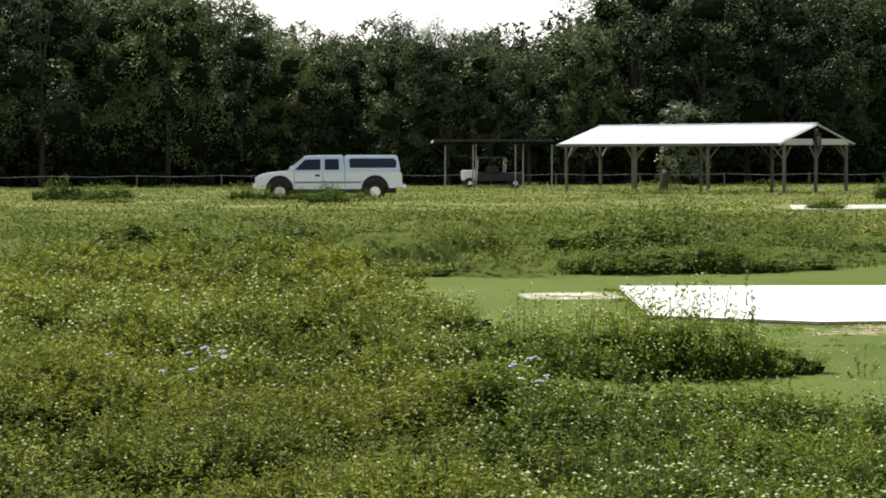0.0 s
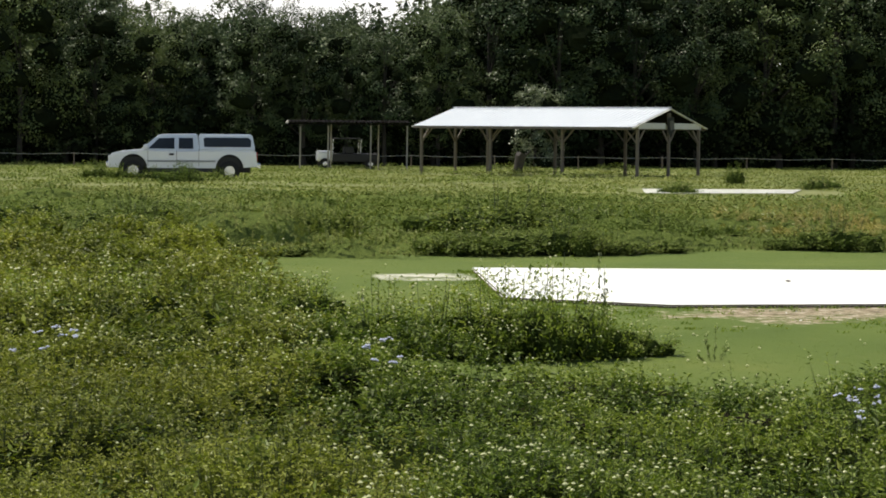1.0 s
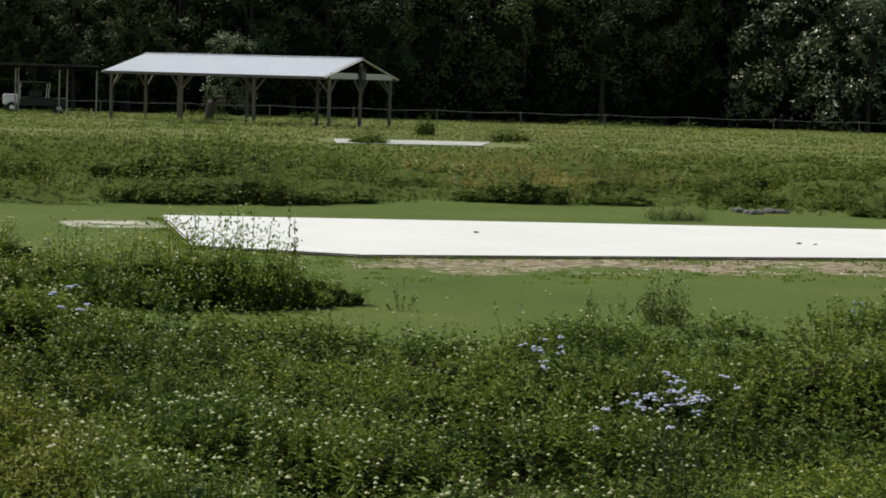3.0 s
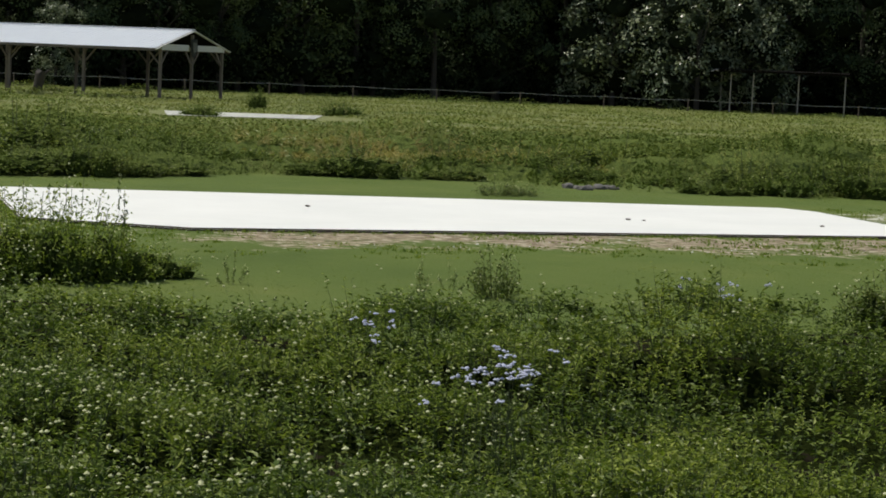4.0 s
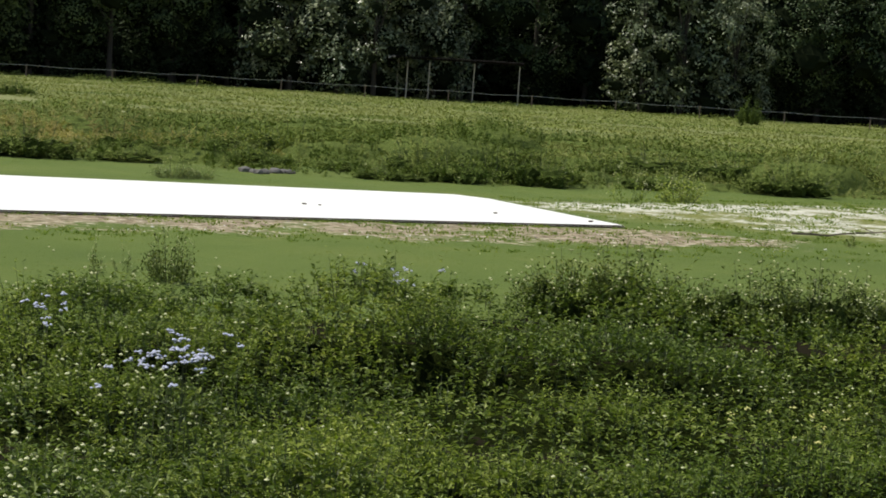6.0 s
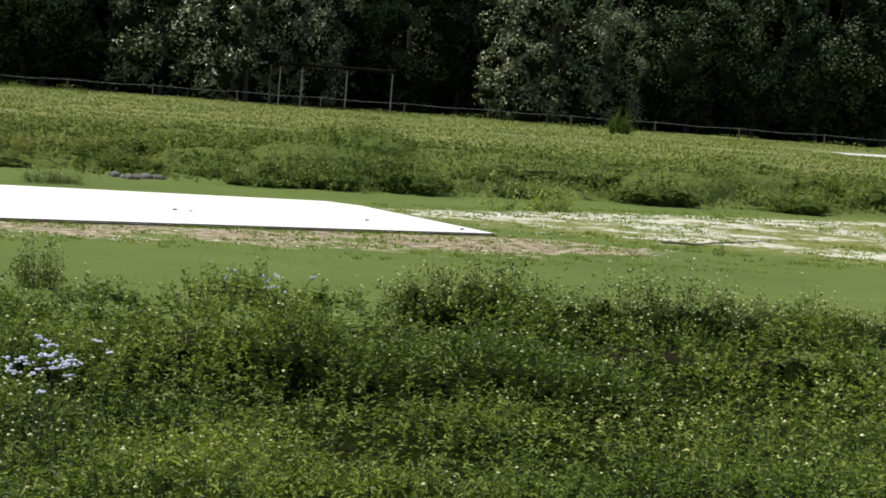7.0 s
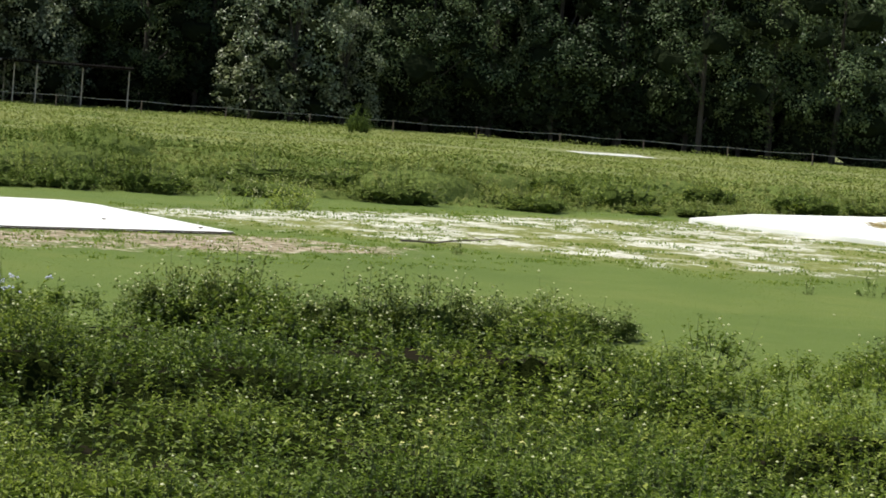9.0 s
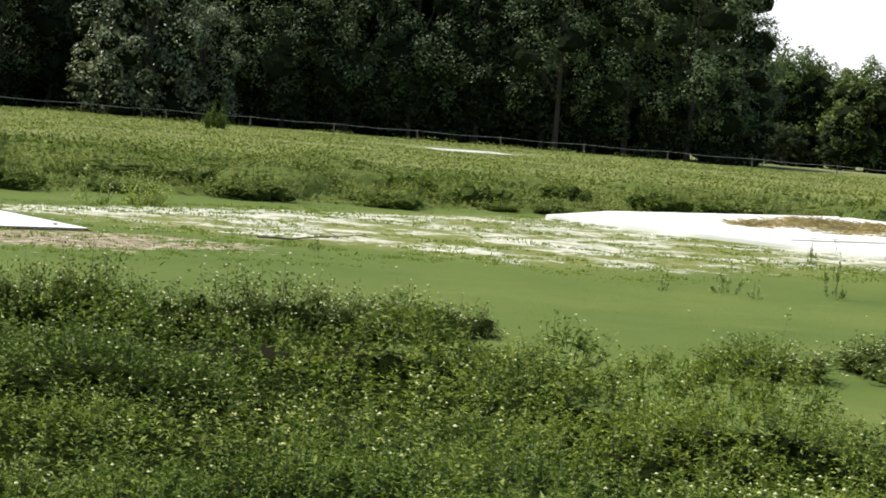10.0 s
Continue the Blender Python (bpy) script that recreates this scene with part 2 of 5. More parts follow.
def rod(bm, a, b, r0, r1=None, seg=8):
    """A round bar from a to b, tapering."""
    a, b = Vector(a), Vector(b)
    d = b - a
    m = Matrix.Translation((a + b) / 2) @ d.to_track_quat("Z", "Y").to_matrix().to_4x4()
    bmesh.ops.create_cone(bm, cap_ends=True, segments=seg, radius1=r0, radius2=r1 if r1 is not None else r0, depth=d.length, matrix=m)
    return bm


def bar(bm, a, b, w, h):
    """A square-sawn timber from a to b."""
    a, b = Vector(a), Vector(b)
    d = b - a
    m = Matrix.Translation((a + b) / 2) @ d.to_track_quat("Z", "Y").to_matrix().to_4x4() @ Matrix.Diagonal((w, h, d.length, 1))
    bmesh.ops.create_cube(bm, size=1.0, matrix=m)
    return bm


def nz(x, y, scale, seed=0):
    """Smooth value noise over the plan, 0 to 1."""
    x, y = np.asarray(x) * scale + 37.1 * seed, np.asarray(y) * scale + 11.7 * seed
    xi, yi = np.floor(x), np.floor(y)
    fx, fy = x - xi, y - yi
    fx, fy = fx * fx * (3 - 2 * fx), fy * fy * (3 - 2 * fy)

    def hsh(i, j):
        v = np.sin(i * 127.1 + j * 311.7 + seed * 74.7) * 43758.5453
        return v - np.floor(v)

    return (hsh(xi, yi) * (1 - fx) + hsh(xi + 1, yi) * fx) * (1 - fy) + (hsh(xi, yi + 1) * (1 - fx) + hsh(xi + 1, yi + 1) * fx) * fy


def leaf_arrays(rng, pos, length, width, up=0.5, axis=None, facing=None):
    """Folded leaf blades at pos: each of two triangles along a midrib."""
    n = len(pos)
    if axis is None:
        a = rng.uniform(0, 2 * np.pi, n)
        e = rng.uniform(-0.4, 1.0, n) * up * 1.6
        axis = np.stack([np.cos(a) * np.cos(e), np.sin(a) * np.cos(e), np.sin(e)], 1)
    side = np.cross(axis, rng.normal(0, 0.35 if facing is None else 0.12, (n, 3)) + (np.array([0, 0, 1.0]) if facing is None else facing))
    side /= np.linalg.norm(side, axis=1, keepdims=True) + 1e-9
    nor = np.cross(side, axis)
    L = (length * rng.uniform(0.7, 1.35, n))[:, None]
    W = (width * rng.uniform(0.7, 1.35, n))[:, None]
    mid = pos + axis * L * 0.45
    v = np.stack([pos, mid + side * W / 2 + nor * W * 0.18, pos + axis * L - nor * L * 0.08, mid - side * W / 2 + nor * W * 0.18], 1).reshape(-1, 3)
    b = np.arange(n)[:, None] * 4
    f = np.stack([b + np.array([0, 1, 2]), b + np.array([0, 2, 3])], 1).reshape(-1, 3)
    return v, f


def blade_arrays(rng, pos, height, width, lean=0.4):
    """Grass blades: single narrow triangles."""
    n = len(pos)
    a = rng.uniform(0, 2 * np.pi, n)
    h = height * rng.uniform(0.6, 1.4, n)
    tip = pos + np.stack([np.cos(a) * h * lean * rng.uniform(0, 1.6, n), np.sin(a) * h * lean * rng.uniform(0, 1.6, n), h], 1)
    c = rng.uniform(0, 2 * np.pi, n)
    s = np.stack([np.cos(c), np.sin(c), np.zeros(n)], 1) * (width if np.isscalar(width) else width[:, None]) / 2
    v = np.stack([pos - s, pos + s, tip], 1).reshape(-1, 3)
    f = np.arange(3 * n).reshape(-1, 3)
    return v, f


def bud_arrays(rng, pos, r):
    """Small rounded heads: a six-sided bead each."""
    n = len(pos)
    R = (r * rng.uniform(0.7, 1.3, n))[:, None]
    ring = [pos + np.array([math.cos(q * math.pi / 3), math.sin(q * math.pi / 3), 0.0]) * R for q in range(6)]
    v = np.stack(ring + [pos + np.array([0, 0, 0.75]) * R, pos - np.array([0, 0, 0.75]) * R], 1).reshape(-1, 3)
    b = np.arange(n)[:, None] * 8
    f = np.stack([b + np.array([i, (i + 1) % 6, 6]) for i in range(6)] + [b + np.array([(i + 1) % 6, i, 7]) for i in range(6)], 1).reshape(-1, 3)
    return v, f


def spray_arrays(rng, pos, length, width, axis, facing):
    """Leaf sprays as single triangles, for foliage far off."""
    n = len(pos)
    side = np.cross(axis, facing + rng.normal(0, 0.12, (n, 3)))
    side /= np.linalg.norm(side, axis=1, keepdims=True) + 1e-9
    L = (length * rng.uniform(0.7, 1.35, n))[:, None]
    W = (width * rng.uniform(0.7, 1.35, n))[:, None]
    v = np.stack([pos - side * W / 2, pos + side * W / 2, pos + axis * L], 1).reshape(-1, 3)
    return v, np.arange(3 * n).reshape(-1, 3)


def hash01(i, j, k):
    v = np.sin(i * 127.1 + j * 311.7 + k * 74.7) * 43758.5453
    return v - np.floor(v)


def clumps(x, y, cell, r0, r1, rise, seed, swell=0.58):
    """Height of a surface of rounded clumps: one clump a cell, the highest counts; rise gives a clump's height by its place."""
    ci, cj = np.floor(x / cell), np.floor(y / cell)
    out = np.zeros_like(x)
    for di in (-1, 0, 1):
        for dj in (-1, 0, 1):
            i, j = ci + di, cj + dj
            cx, cy = (i + hash01(i, j, seed)) * cell, (j + hash01(i, j, seed + 1)) * cell
            rr = r0 + (r1 - r0) * hash01(i, j, seed + 2)
            hh = rise(cx, cy) * (0.6 + 0.65 * hash01(i, j, seed + 3))
            d2 = ((x - cx) ** 2 + (y - cy) ** 2) / rr ** 2
            out = np.maximum(out, hh * np.clip(1 - d2, 0, 1) ** swell)
    return out


def sheet_arrays(height, d0, d1, step, az0, az1, inside, ground=None, rough=0.0):
    """A finely bumped undergrowth surface over a sector of the plan, kept where inside() holds."""
    rad = [d0]
    while rad[-1] < d1:
        rad.append(rad[-1] + step(rad[-1]))
    rad = np.array(rad)
    na = int(radians(az1 - az0) * d1 / step(d1)) + 2
    ang = np.radians(np.linspace(az0, az1, na))
    rr, aa = np.meshgrid(rad, ang, indexing="ij")
    x, y = rr * np.sin(aa), rr * np.cos(aa)
    z = height(x, y)
    ok = inside(x, y)
    if ground is not None:
        z = z + ground(x, y)
    v = np.stack([x, y, z], -1).reshape(-1, 3)
    if rough:
        v = v + np.random.default_rng(7).normal(0, 1, v.shape) * np.array([0.35, 0.35, 1.0]) * np.minimum(rough, z.reshape(-1, 1) * 0.22)
    i, j = np.meshgrid(np.arange(len(rad) - 1), np.arange(na - 1), indexing="ij")
    q = np.stack([i * na + j, (i + 1) * na + j, (i + 1) * na + j + 1, i * na + j + 1], -1).reshape(-1, 4)
    q = q[ok.ravel()[q].all(1)]
    tri = np.concatenate([q[:, [0, 1, 2]], q[:, [0, 2, 3]]])
    return v, tri[:, ::-1]


def tufts(rng, x, y, height, tall, n_leaf, length, width, ground=None, single=False):
    """Upright leafy shoots standing on the clump surface; gives leaves, and the shoots' feet and tips."""
    e, n = (0.1 if single else 0.03), len(x)
    z = height(x, y)
    gx, gy = (height(x + e, y) - z) / e, (height(x, y + e) - z) / e
    nrm = np.stack([-gx, -gy, np.ones_like(z)], 1)
    nrm /= np.linalg.norm(nrm, axis=1, keepdims=True)
    way = nrm * 0.5 + np.array([0, 0, 0.85]) + rng.normal(0, 0.2, (n, 3))
    way /= np.linalg.norm(way, axis=1, keepdims=True)
    foot = np.stack([x, y, np.maximum(z * 0.72 - 0.04, 0.0) + (0 if ground is None else ground(x, y))], 1)
    span = (tall * rng.uniform(0.55, 1.35, n) * np.where(rng.uniform(0, 1, n) < 0.04, 1.8, 1.0))[:, None]
    tip = foot + way * span
    u = rng.uniform(0.08, 1.0, (n, n_leaf))
    pos = (foot[:, None, :] + (tip - foot)[:, None, :] * u[..., None]).reshape(-1, 3)
    az = rng.uniform(0, 2 * np.pi, n * n_leaf)
    el = rng.uniform(-0.3, 0.85, n * n_leaf)
    axis = np.stack([np.cos(az) * np.cos(el), np.sin(az) * np.cos(el), np.sin(el)], 1)
    if single:
        flat = np.cross(np.repeat(nrm, n_leaf, axis=0), rng.normal(0, 1, (n * n_leaf, 3)))
        axis = flat / np.linalg.norm(flat, axis=1, keepdims=True) + np.repeat(nrm, n_leaf, axis=0) * rng.uniform(0, 0.7, (n * n_leaf, 1))
        axis /= np.linalg.norm(axis, axis=1, keepdims=True)
    size = (1.3 - 0.65 * u).ravel()
    ln = length if np.isscalar(length) else np.repeat(length, n_leaf)
    wd = width if np.isscalar(width) else np.repeat(width, n_leaf)
    if single:
        v, f = spray_arrays(rng, pos, ln * size, wd * size, axis, np.repeat(nrm, n_leaf, axis=0) + rng.normal(0, 0.14, (len(pos), 3)))
    else:
        v, f = leaf_arrays(rng, pos, ln * size, wd * size, 0.5, axis)
    return v, f, foot, tip


def steepness(x, y, height):
    e = 0.06
    return np.hypot(height(x + e, y) - height(x - e, y), height(x, y + e) - height(x, y - e)) / (2 * e)


def join_arrays(*sets):
    """(verts, faces, material index) sets into one."""
    vs, fs, ix, k = [], [], [], 0
    for v, f, m in sets:
        vs.append(v)
        fs.append(f + k)
        ix.append(np.full(len(f), m))
        k += len(v)
    return np.concatenate(vs), np.concatenate(fs), np.concatenate(ix)


def sector(rng, n, d0, d1, az0=-13.0, az1=51.0):
    """Even random places in a ring sector of the plan."""
    a = np.radians(rng.uniform(az0, az1, n))
    r = np.sqrt(rng.uniform(d0 * d0, d1 * d1, n))
    return r * np.sin(a), r * np.cos(a)


def polar(az, d):
    a = radians(az)
    return d * math.sin(a), d * math.cos(a)


# edges of the weeds as distance by bearing
NEAR_AZ = [-14, -3, -1.5, 0.2, 1.2, 3, 9, 10.5, 12.5, 17, 21, 25, 27, 36, 39, 41, 43.4, 48.4, 52]
NEAR_D = [33, 31, 26, 21, 15.6, 15.7, 15.3, 14.1, 13.8, 14.0, 14.8, 15.4, 15.7, 15.7, 15.0, 13.4, 13.0, 13.2, 13.4]
MID_AZ = [-14, -7, -2.4, 2, 7, 11, 16, 22, 27, 32, 36, 38.8, 41.7, 44, 52]
MID_D = [31.4, 31.4, 29.6, 29.2, 28.9, 31, 32, 31.8, 32.6, 33.8, 35, 38, 41.5, 46, 50]


def edges_at(x, y):
    az = np.degrees(np.arctan2(x, y))
    return np.interp(az, NEAR_AZ, NEAR_D), np.interp(az, MID_AZ, MID_D), az


# ---- ground ----
def build_ground():
    rad = np.concatenate([[0.0], np.linspace(4, 40, 19), np.geomspace(45, 2500, 30)])
    ang = np.radians(np.arange(0, 360, 4.0))
    rr, aa = np.meshgrid(rad, ang, indexing="ij")
    x, y = rr * np.sin(aa), rr * np.cos(aa)
    z = np.maximum(terrain(x, y), -1.2)
    v = np.stack([x, y, z], -1).reshape(-1, 3)
    na = len(ang)
    i, j = np.meshgrid(np.arange(len(rad) - 1), np.arange(na), indexing="ij")
    f = np.stack([i * na + j, i * na + (j + 1) % na, (i + 1) * na + (j + 1) % na, (i + 1) * na + j], -1).reshape(-1, 4)
    ob = new("ground", mesh_from("ground", v, f[:, ::-1], [GROUND], smooth=True))
    return tagged(ob, "green paddock ground with worn sandy patches", "ground", kind="structure")


build_ground()


def build_sky_glow():
    """Added glowing ring that whitens the low sky all round, far behind the wood."""
    k = Mat("white_sky_glow")
    em = k.node("ShaderNodeEmission", Color=k.ramp(k.noise(0.0015, 3.0), (0.3, (0.93, 0.96, 1.0)), (0.7, (1.0, 1.0, 1.0))), Strength=1.15)
    k.t.links.new(em.outputs[0], k.out.inputs["Surface"])
    ang = np.radians(np.arange(0, 360, 4.0))
    n = len(ang)
    v = np.concatenate([np.stack([2300 * np.sin(ang), 2300 * np.cos(ang), np.full(n, z)], 1) for z in (-40.0, 330.0)])
    i = np.arange(n)
    f = np.stack([i, (i + 1) % n, (i + 1) % n + n, i + n], 1)
    tagged(new("backdrop", mesh_from("backdrop", v, f, [k.m], smooth=True)), "added glowing white band low in the sky", "sky", kind="structure")


build_sky_glow()


def slab(name, corners, top, label, edge):
    bm = bmesh.new()
    lo = [bm.verts.new((x, y, -0.15)) for x, y in corners]
    hi = [bm.verts.new((x, y, top)) for x, y in corners]
    n = len(corners)
    bm.faces.new(hi)
    bm.faces.new(lo[::-1])
    for i in range(n):
        bm.faces.new((lo[i], lo[(i + 1) % n], hi[(i + 1) % n], hi[i]))
    bmesh.ops.recalc_face_normals(bm, faces=bm.faces)
    bmesh.ops.bevel(bm, geom=[e for e in bm.edges if all(v.co.z > top - 0.01 for v in e.verts)], offset=0.015, segments=2, affect="EDGES")
    me = bpy.data.meshes.new(name)
    bm.to_mesh(me)
    bm.free()
    me.materials.append(CONCRETE)
    me.materials.append(edge)
    for p in me.polygons:
        p.material_index = 1 if abs(p.normal.z) < 0.3 else 0
    return tagged(new(name, me), label, "concrete pad", kind="structure")


slab("pavement_1", [(2.0, 22.1), (3.5, 21.2), (7.45, 21.6), (11.95, 22.05), (12.08, 25.9), (11.85, 26.5), (7.95, 26.75), (2.05, 26.95)], 0.032,
     "long pale concrete feeding pad lying in the grass", EDGE)
slab("pavement_2", [(23.9, 28.7), (25.0, 22.3), (36.0, 23.6), (36.0, 33.5), (27.2, 30.9)], 0.06, "pale concrete pad with scattered hay on it", CONCRETE)

# ---- vegetation ----


BUSHES = [  # x, y, radius, height
    (0.6, 16.9, 0.46, 0.5), (0.95, 16.7, 0.48, 0.52), (1.3, 16.4, 0.46, 0.55), (1.55, 16.8, 0.5, 0.6), (1.85, 16.4, 0.46, 0.64), (2.25, 16.6, 0.36, 0.36), (2.55, 16.75, 0.3, 0.22),
    (-2.15, 18.4, 0.6, 0.5), (-1.6, 18.9, 0.6, 0.52), (-1.0, 18.8, 0.55, 0.5), (-0.4, 19.2, 0.5, 0.46), (0.1, 19.6, 0.46, 0.4), (-3.2, 18.9, 0.6, 0.5), (-2.7, 19.4, 0.6, 0.5),
    (7.0, 13.7, 0.42, 0.5), (7.35, 13.5, 0.46, 0.58), (7.7, 13.3, 0.4, 0.42), (8.1, 13.0, 0.44, 0.5), (8.5, 12.9, 0.46, 0.54), (8.9, 12.95, 0.42, 0.42),
    (9.35, 13.05, 0.42, 0.36), (9.8, 13.2, 0.42, 0.36), (10.2, 13.2, 0.36, 0.3), (12.6, 11.1, 0.5, 0.3), (13.1, 11.3, 0.5, 0.32), (13.7, 10.9, 0.5, 0.34), (11.3, 11.0, 0.5, 0.3), (12.3, 10.5, 0.5, 0.3), (13.0, 10.3, 0.5, 0.32)]


def near_rise(x, y):
    return (0.2 + 0.46 * np.clip(nz(x, y, 0.5, 1) * 1.7 - 0.35, 0, 1)) * np.where(hash01(np.round(x * 9), np.round(y * 9), 6) < 0.16, 0.25, 1.0)


def near_line(x, y):
    near, mid, az = edges_at(x, y)
    return np.where(az < 2.2, near + (nz(x, y, 1.0, 8) - 0.6) * 1.8, np.minimum(near, 15.6) + (nz(x, y, 1.4, 8) - 0.6) * 1.5)


HOLLOWS = [  # x, y, radius
    (1.8, 8.35, 0.3), (2.2, 8.9, 0.28), (0.1, 9.95, 0.32), (0.5, 11.0, 0.35), (1.6, 11.0, 0.3), (-1.75, 10.5, 0.35), (4.15, 8.6, 0.34), (3.95, 8.2, 0.26), (5.1, 10.3, 0.36),
    (4.8, 11.9, 0.3), (4.8, 13.0, 0.26), (6.85, 9.45, 0.4), (6.55, 11.1, 0.32), (7.4, 12.05, 0.5), (8.1, 12.1, 0.36), (-2.6, 18.3, 0.45), (-2.0, 18.0, 0.45), (-0.85, 17.1, 0.4), (1.4, 15.6, 0.45)]


def hollow(x, y):
    """Bare gaps in the weeds, 1 at their middle."""
    out = np.zeros_like(x)
    for hx, hy, hr in HOLLOWS:
        out = np.maximum(out, np.exp(-(((x - hx) ** 2 + ((y - hy) * 0.75) ** 2) / hr ** 2) ** 1.5))
    return out


def canopy(x, y):
    """Height of the weeds: rounded clumps with dark hollows between them."""
    fade = np.clip((near_line(x, y) - np.hypot(x, y)) / 0.45, 0.02, 1) ** 0.6
    big = clumps(x, y, 1.0, 0.36, 0.68, near_rise, 5)
    small = clumps(x, y, 0.34, 0.12, 0.26, lambda p, q: 0.42 * near_rise(p, q), 9)
    dip = np.ones_like(x)
    for bx, by, br, bh in BUSHES[:23]:
        dip *= 1 - 0.6 * np.exp(-((x - bx * 0.965) ** 2 / 0.16 + (y - by + br + 0.35) ** 2 / 0.22))
    dip *= 1 - 0.9 * hollow(x, y)
    dip *= np.clip(nz(x, y, 0.95, 51) * 2.6 - 0.15, 0.35, 1)
    return (np.maximum(big, small) * dip + 0.04 * nz(x, y, 9.0, 6) + 0.02) * fade


def in_near(x, y):
    return (np.hypot(x, y) < near_line(x, y)) & (np.hypot(x, y) < 15.9)


def in_left(x, y):
    return (np.hypot(x, y) < near_line(x, y)) & (np.degrees(np.arctan2(x, y)) < 2.2)


def stem_arrays(rng, feet, tips, width):
    n = len(feet)
    c = rng.uniform(0, np.pi, n)
    s = np.stack([np.cos(c), np.sin(c), np.zeros(n)], 1) * width / 2
    v = np.stack([feet - s, feet + s, tips], 1).reshape(-1, 3)
    return v, np.arange(3 * n).reshape(-1, 3)


def build_weeds(seed, n_shoot, d0, d1, az0, az1, inside, step, leaf, tall, bud, label):
    rng = np.random.default_rng(seed)
    # Dark sheet under the leaves; its colour stands in for shaded gaps.
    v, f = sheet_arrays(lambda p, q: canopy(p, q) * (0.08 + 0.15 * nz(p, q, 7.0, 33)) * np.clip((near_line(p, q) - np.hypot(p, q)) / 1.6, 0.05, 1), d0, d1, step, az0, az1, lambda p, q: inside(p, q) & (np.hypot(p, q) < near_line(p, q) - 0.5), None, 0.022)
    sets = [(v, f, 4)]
    x, y = sector(rng, n_shoot, d0, d1, az0, az1)
    if d0 < 8:
        xn, yn = sector(rng, 7000, d0, 9.5, az0, az1)
        x, y = np.concatenate([x, xn]), np.concatenate([y, yn])
    k = inside(x, y) & (rng.uniform(0, 1, len(x)) < np.clip(leaf[2] / np.hypot(x, y), 0.15, 1) ** 1.4)
    cover = np.clip(canopy(x, y) * 6.0 - 0.2, 0.22, 1) * np.clip(nz(x, y, 0.95, 51) * 2.4 - 0.2, 0.6, 1) * (1 - 0.85 * hollow(x, y))
    k &= rng.uniform(0, 1, len(x)) < np.clip(cover, 0.06, 1)
    x, y = x[k], y[k]
    kind = nz(x, y, 0.8, 41) * 0.6 + nz(x, y, 2.2, 44) * 0.4 + rng.normal(0, 0.07, len(x))
    olive = np.degrees(np.arctan2(x, y)) + 5.0 * (nz(x, y, 0.35, 48) - 0.5) + rng.normal(0, 0.5, len(x)) < 1.6
    for sel, mat, slim in (((kind > 0.5) & ~olive, 0, 1.0), ((kind <= 0.5) & ~olive, 3, 0.9), ((kind > 0.5) & olive, 6, 0.9), ((kind <= 0.5) & olive, 7, 0.85)):
        if not sel.any():
            continue
        big = np.clip(np.hypot(x[sel], y[sel]) / leaf[2], 1.0, 2.0)
        v, f, feet, tips = tufts(rng, x[sel], y[sel], canopy, tall, 11, leaf[0] * 1.06 * big, leaf[1] * big * slim)
        sets.append((v, f, mat))
        v, f = stem_arrays(rng, feet, tips, 0.006)
        sets.append((v, f, 1))
        on = rng.uniform(0, 1, len(tips)) < np.clip(nz(tips[:, 0], tips[:, 1], 0.6, 5) * 1.5 - 0.68, 0.03, 0.22)
        v, f = bud_arrays(rng, tips[on], bud)
        sets.append((v, f, 2))
    xg, yg = sector(rng, 46000, d0, d1, az0, az1)
    on = inside(xg, yg) & (canopy(xg, yg) < 0.22) & (hollow(xg, yg) < 0.45)
    xg, yg = xg[on], yg[on]
    v, f = leaf_arrays(rng, np.stack([xg, yg, rng.uniform(0.008, 0.1, len(xg))], 1), leaf[0] * 1.3, leaf[1] * 1.3, 0.35)
    sets.append((v, f, 0))
    c = rng.choice(len(x), len(x) // 60, replace=False)
    v, f, feet, tips = tufts(rng, x[c], y[c], canopy, tall * 1.2, 7, leaf[0] * 2.3, leaf[1] * 1.5)
    sets.append((v, f, 5))
    v, f, ix = join_arrays(*sets)
    ob = new("weeds", mesh_from("weeds", v, f, [WEED, STEM, PETAL, WEED_LIGHT, SHADED_UNDERGROWTH, COARSE, OLIVE, OLIVE_LIGHT], ix))
    tagged(ob, label, "weeds", kind="stuff")


def build_near_weeds():
    build_weeds(3, 52000, 5.4, 15.9, -13.0, 50.5, in_near, lambda d: 0.05, (0.028, 0.0135, 10.0), 0.14, 0.0085,
                "dense knee-high green weeds dotted with tiny white flowers")


def build_left_weeds():
    build_weeds(13, 30000, 13.5, 33.0, -13.5, 2.2, in_left, lambda d: 0.1, (0.045, 0.022, 16.0), 0.18, 0.012,
                "thick flowering green weeds beside the grazed strip")


def flower_patch(seed, cx, cy, rx, ry, n, size, mat, label, lift=0.03, far=False, stand=0.36):
    """A patch of flower heads standing on the weeds."""
    rng = np.random.default_rng(seed)
    x = cx + rng.normal(0, rx, n)
    y = cy + rng.normal(0, ry, n)
    h = mid_height(x, y) + terrain(x, y) if far else np.maximum(canopy(x, y) * 1.02, stand)
    c = np.stack([x, y, h + lift + rng.uniform(-0.09, 0.06, n)], 1)
    foot = np.stack([x, y, c[:, 2] - h - lift], 1)
    stems = stem_arrays(rng, foot, c, 0.007)
    c = np.repeat(c, 5, axis=0) + rng.normal(0, size * 0.9, (n * 5, 3)) * np.array([1, 1, 0.35])
    v, f, ix = join_arrays((*bud_arrays(rng, c, size * 0.6), 0), (*stems, 1))
    ob = new("wildflowers", mesh_from("wildflowers", v, f, [mat, STEM], ix))
    tagged(ob, label, "flowers", kind="stuff")


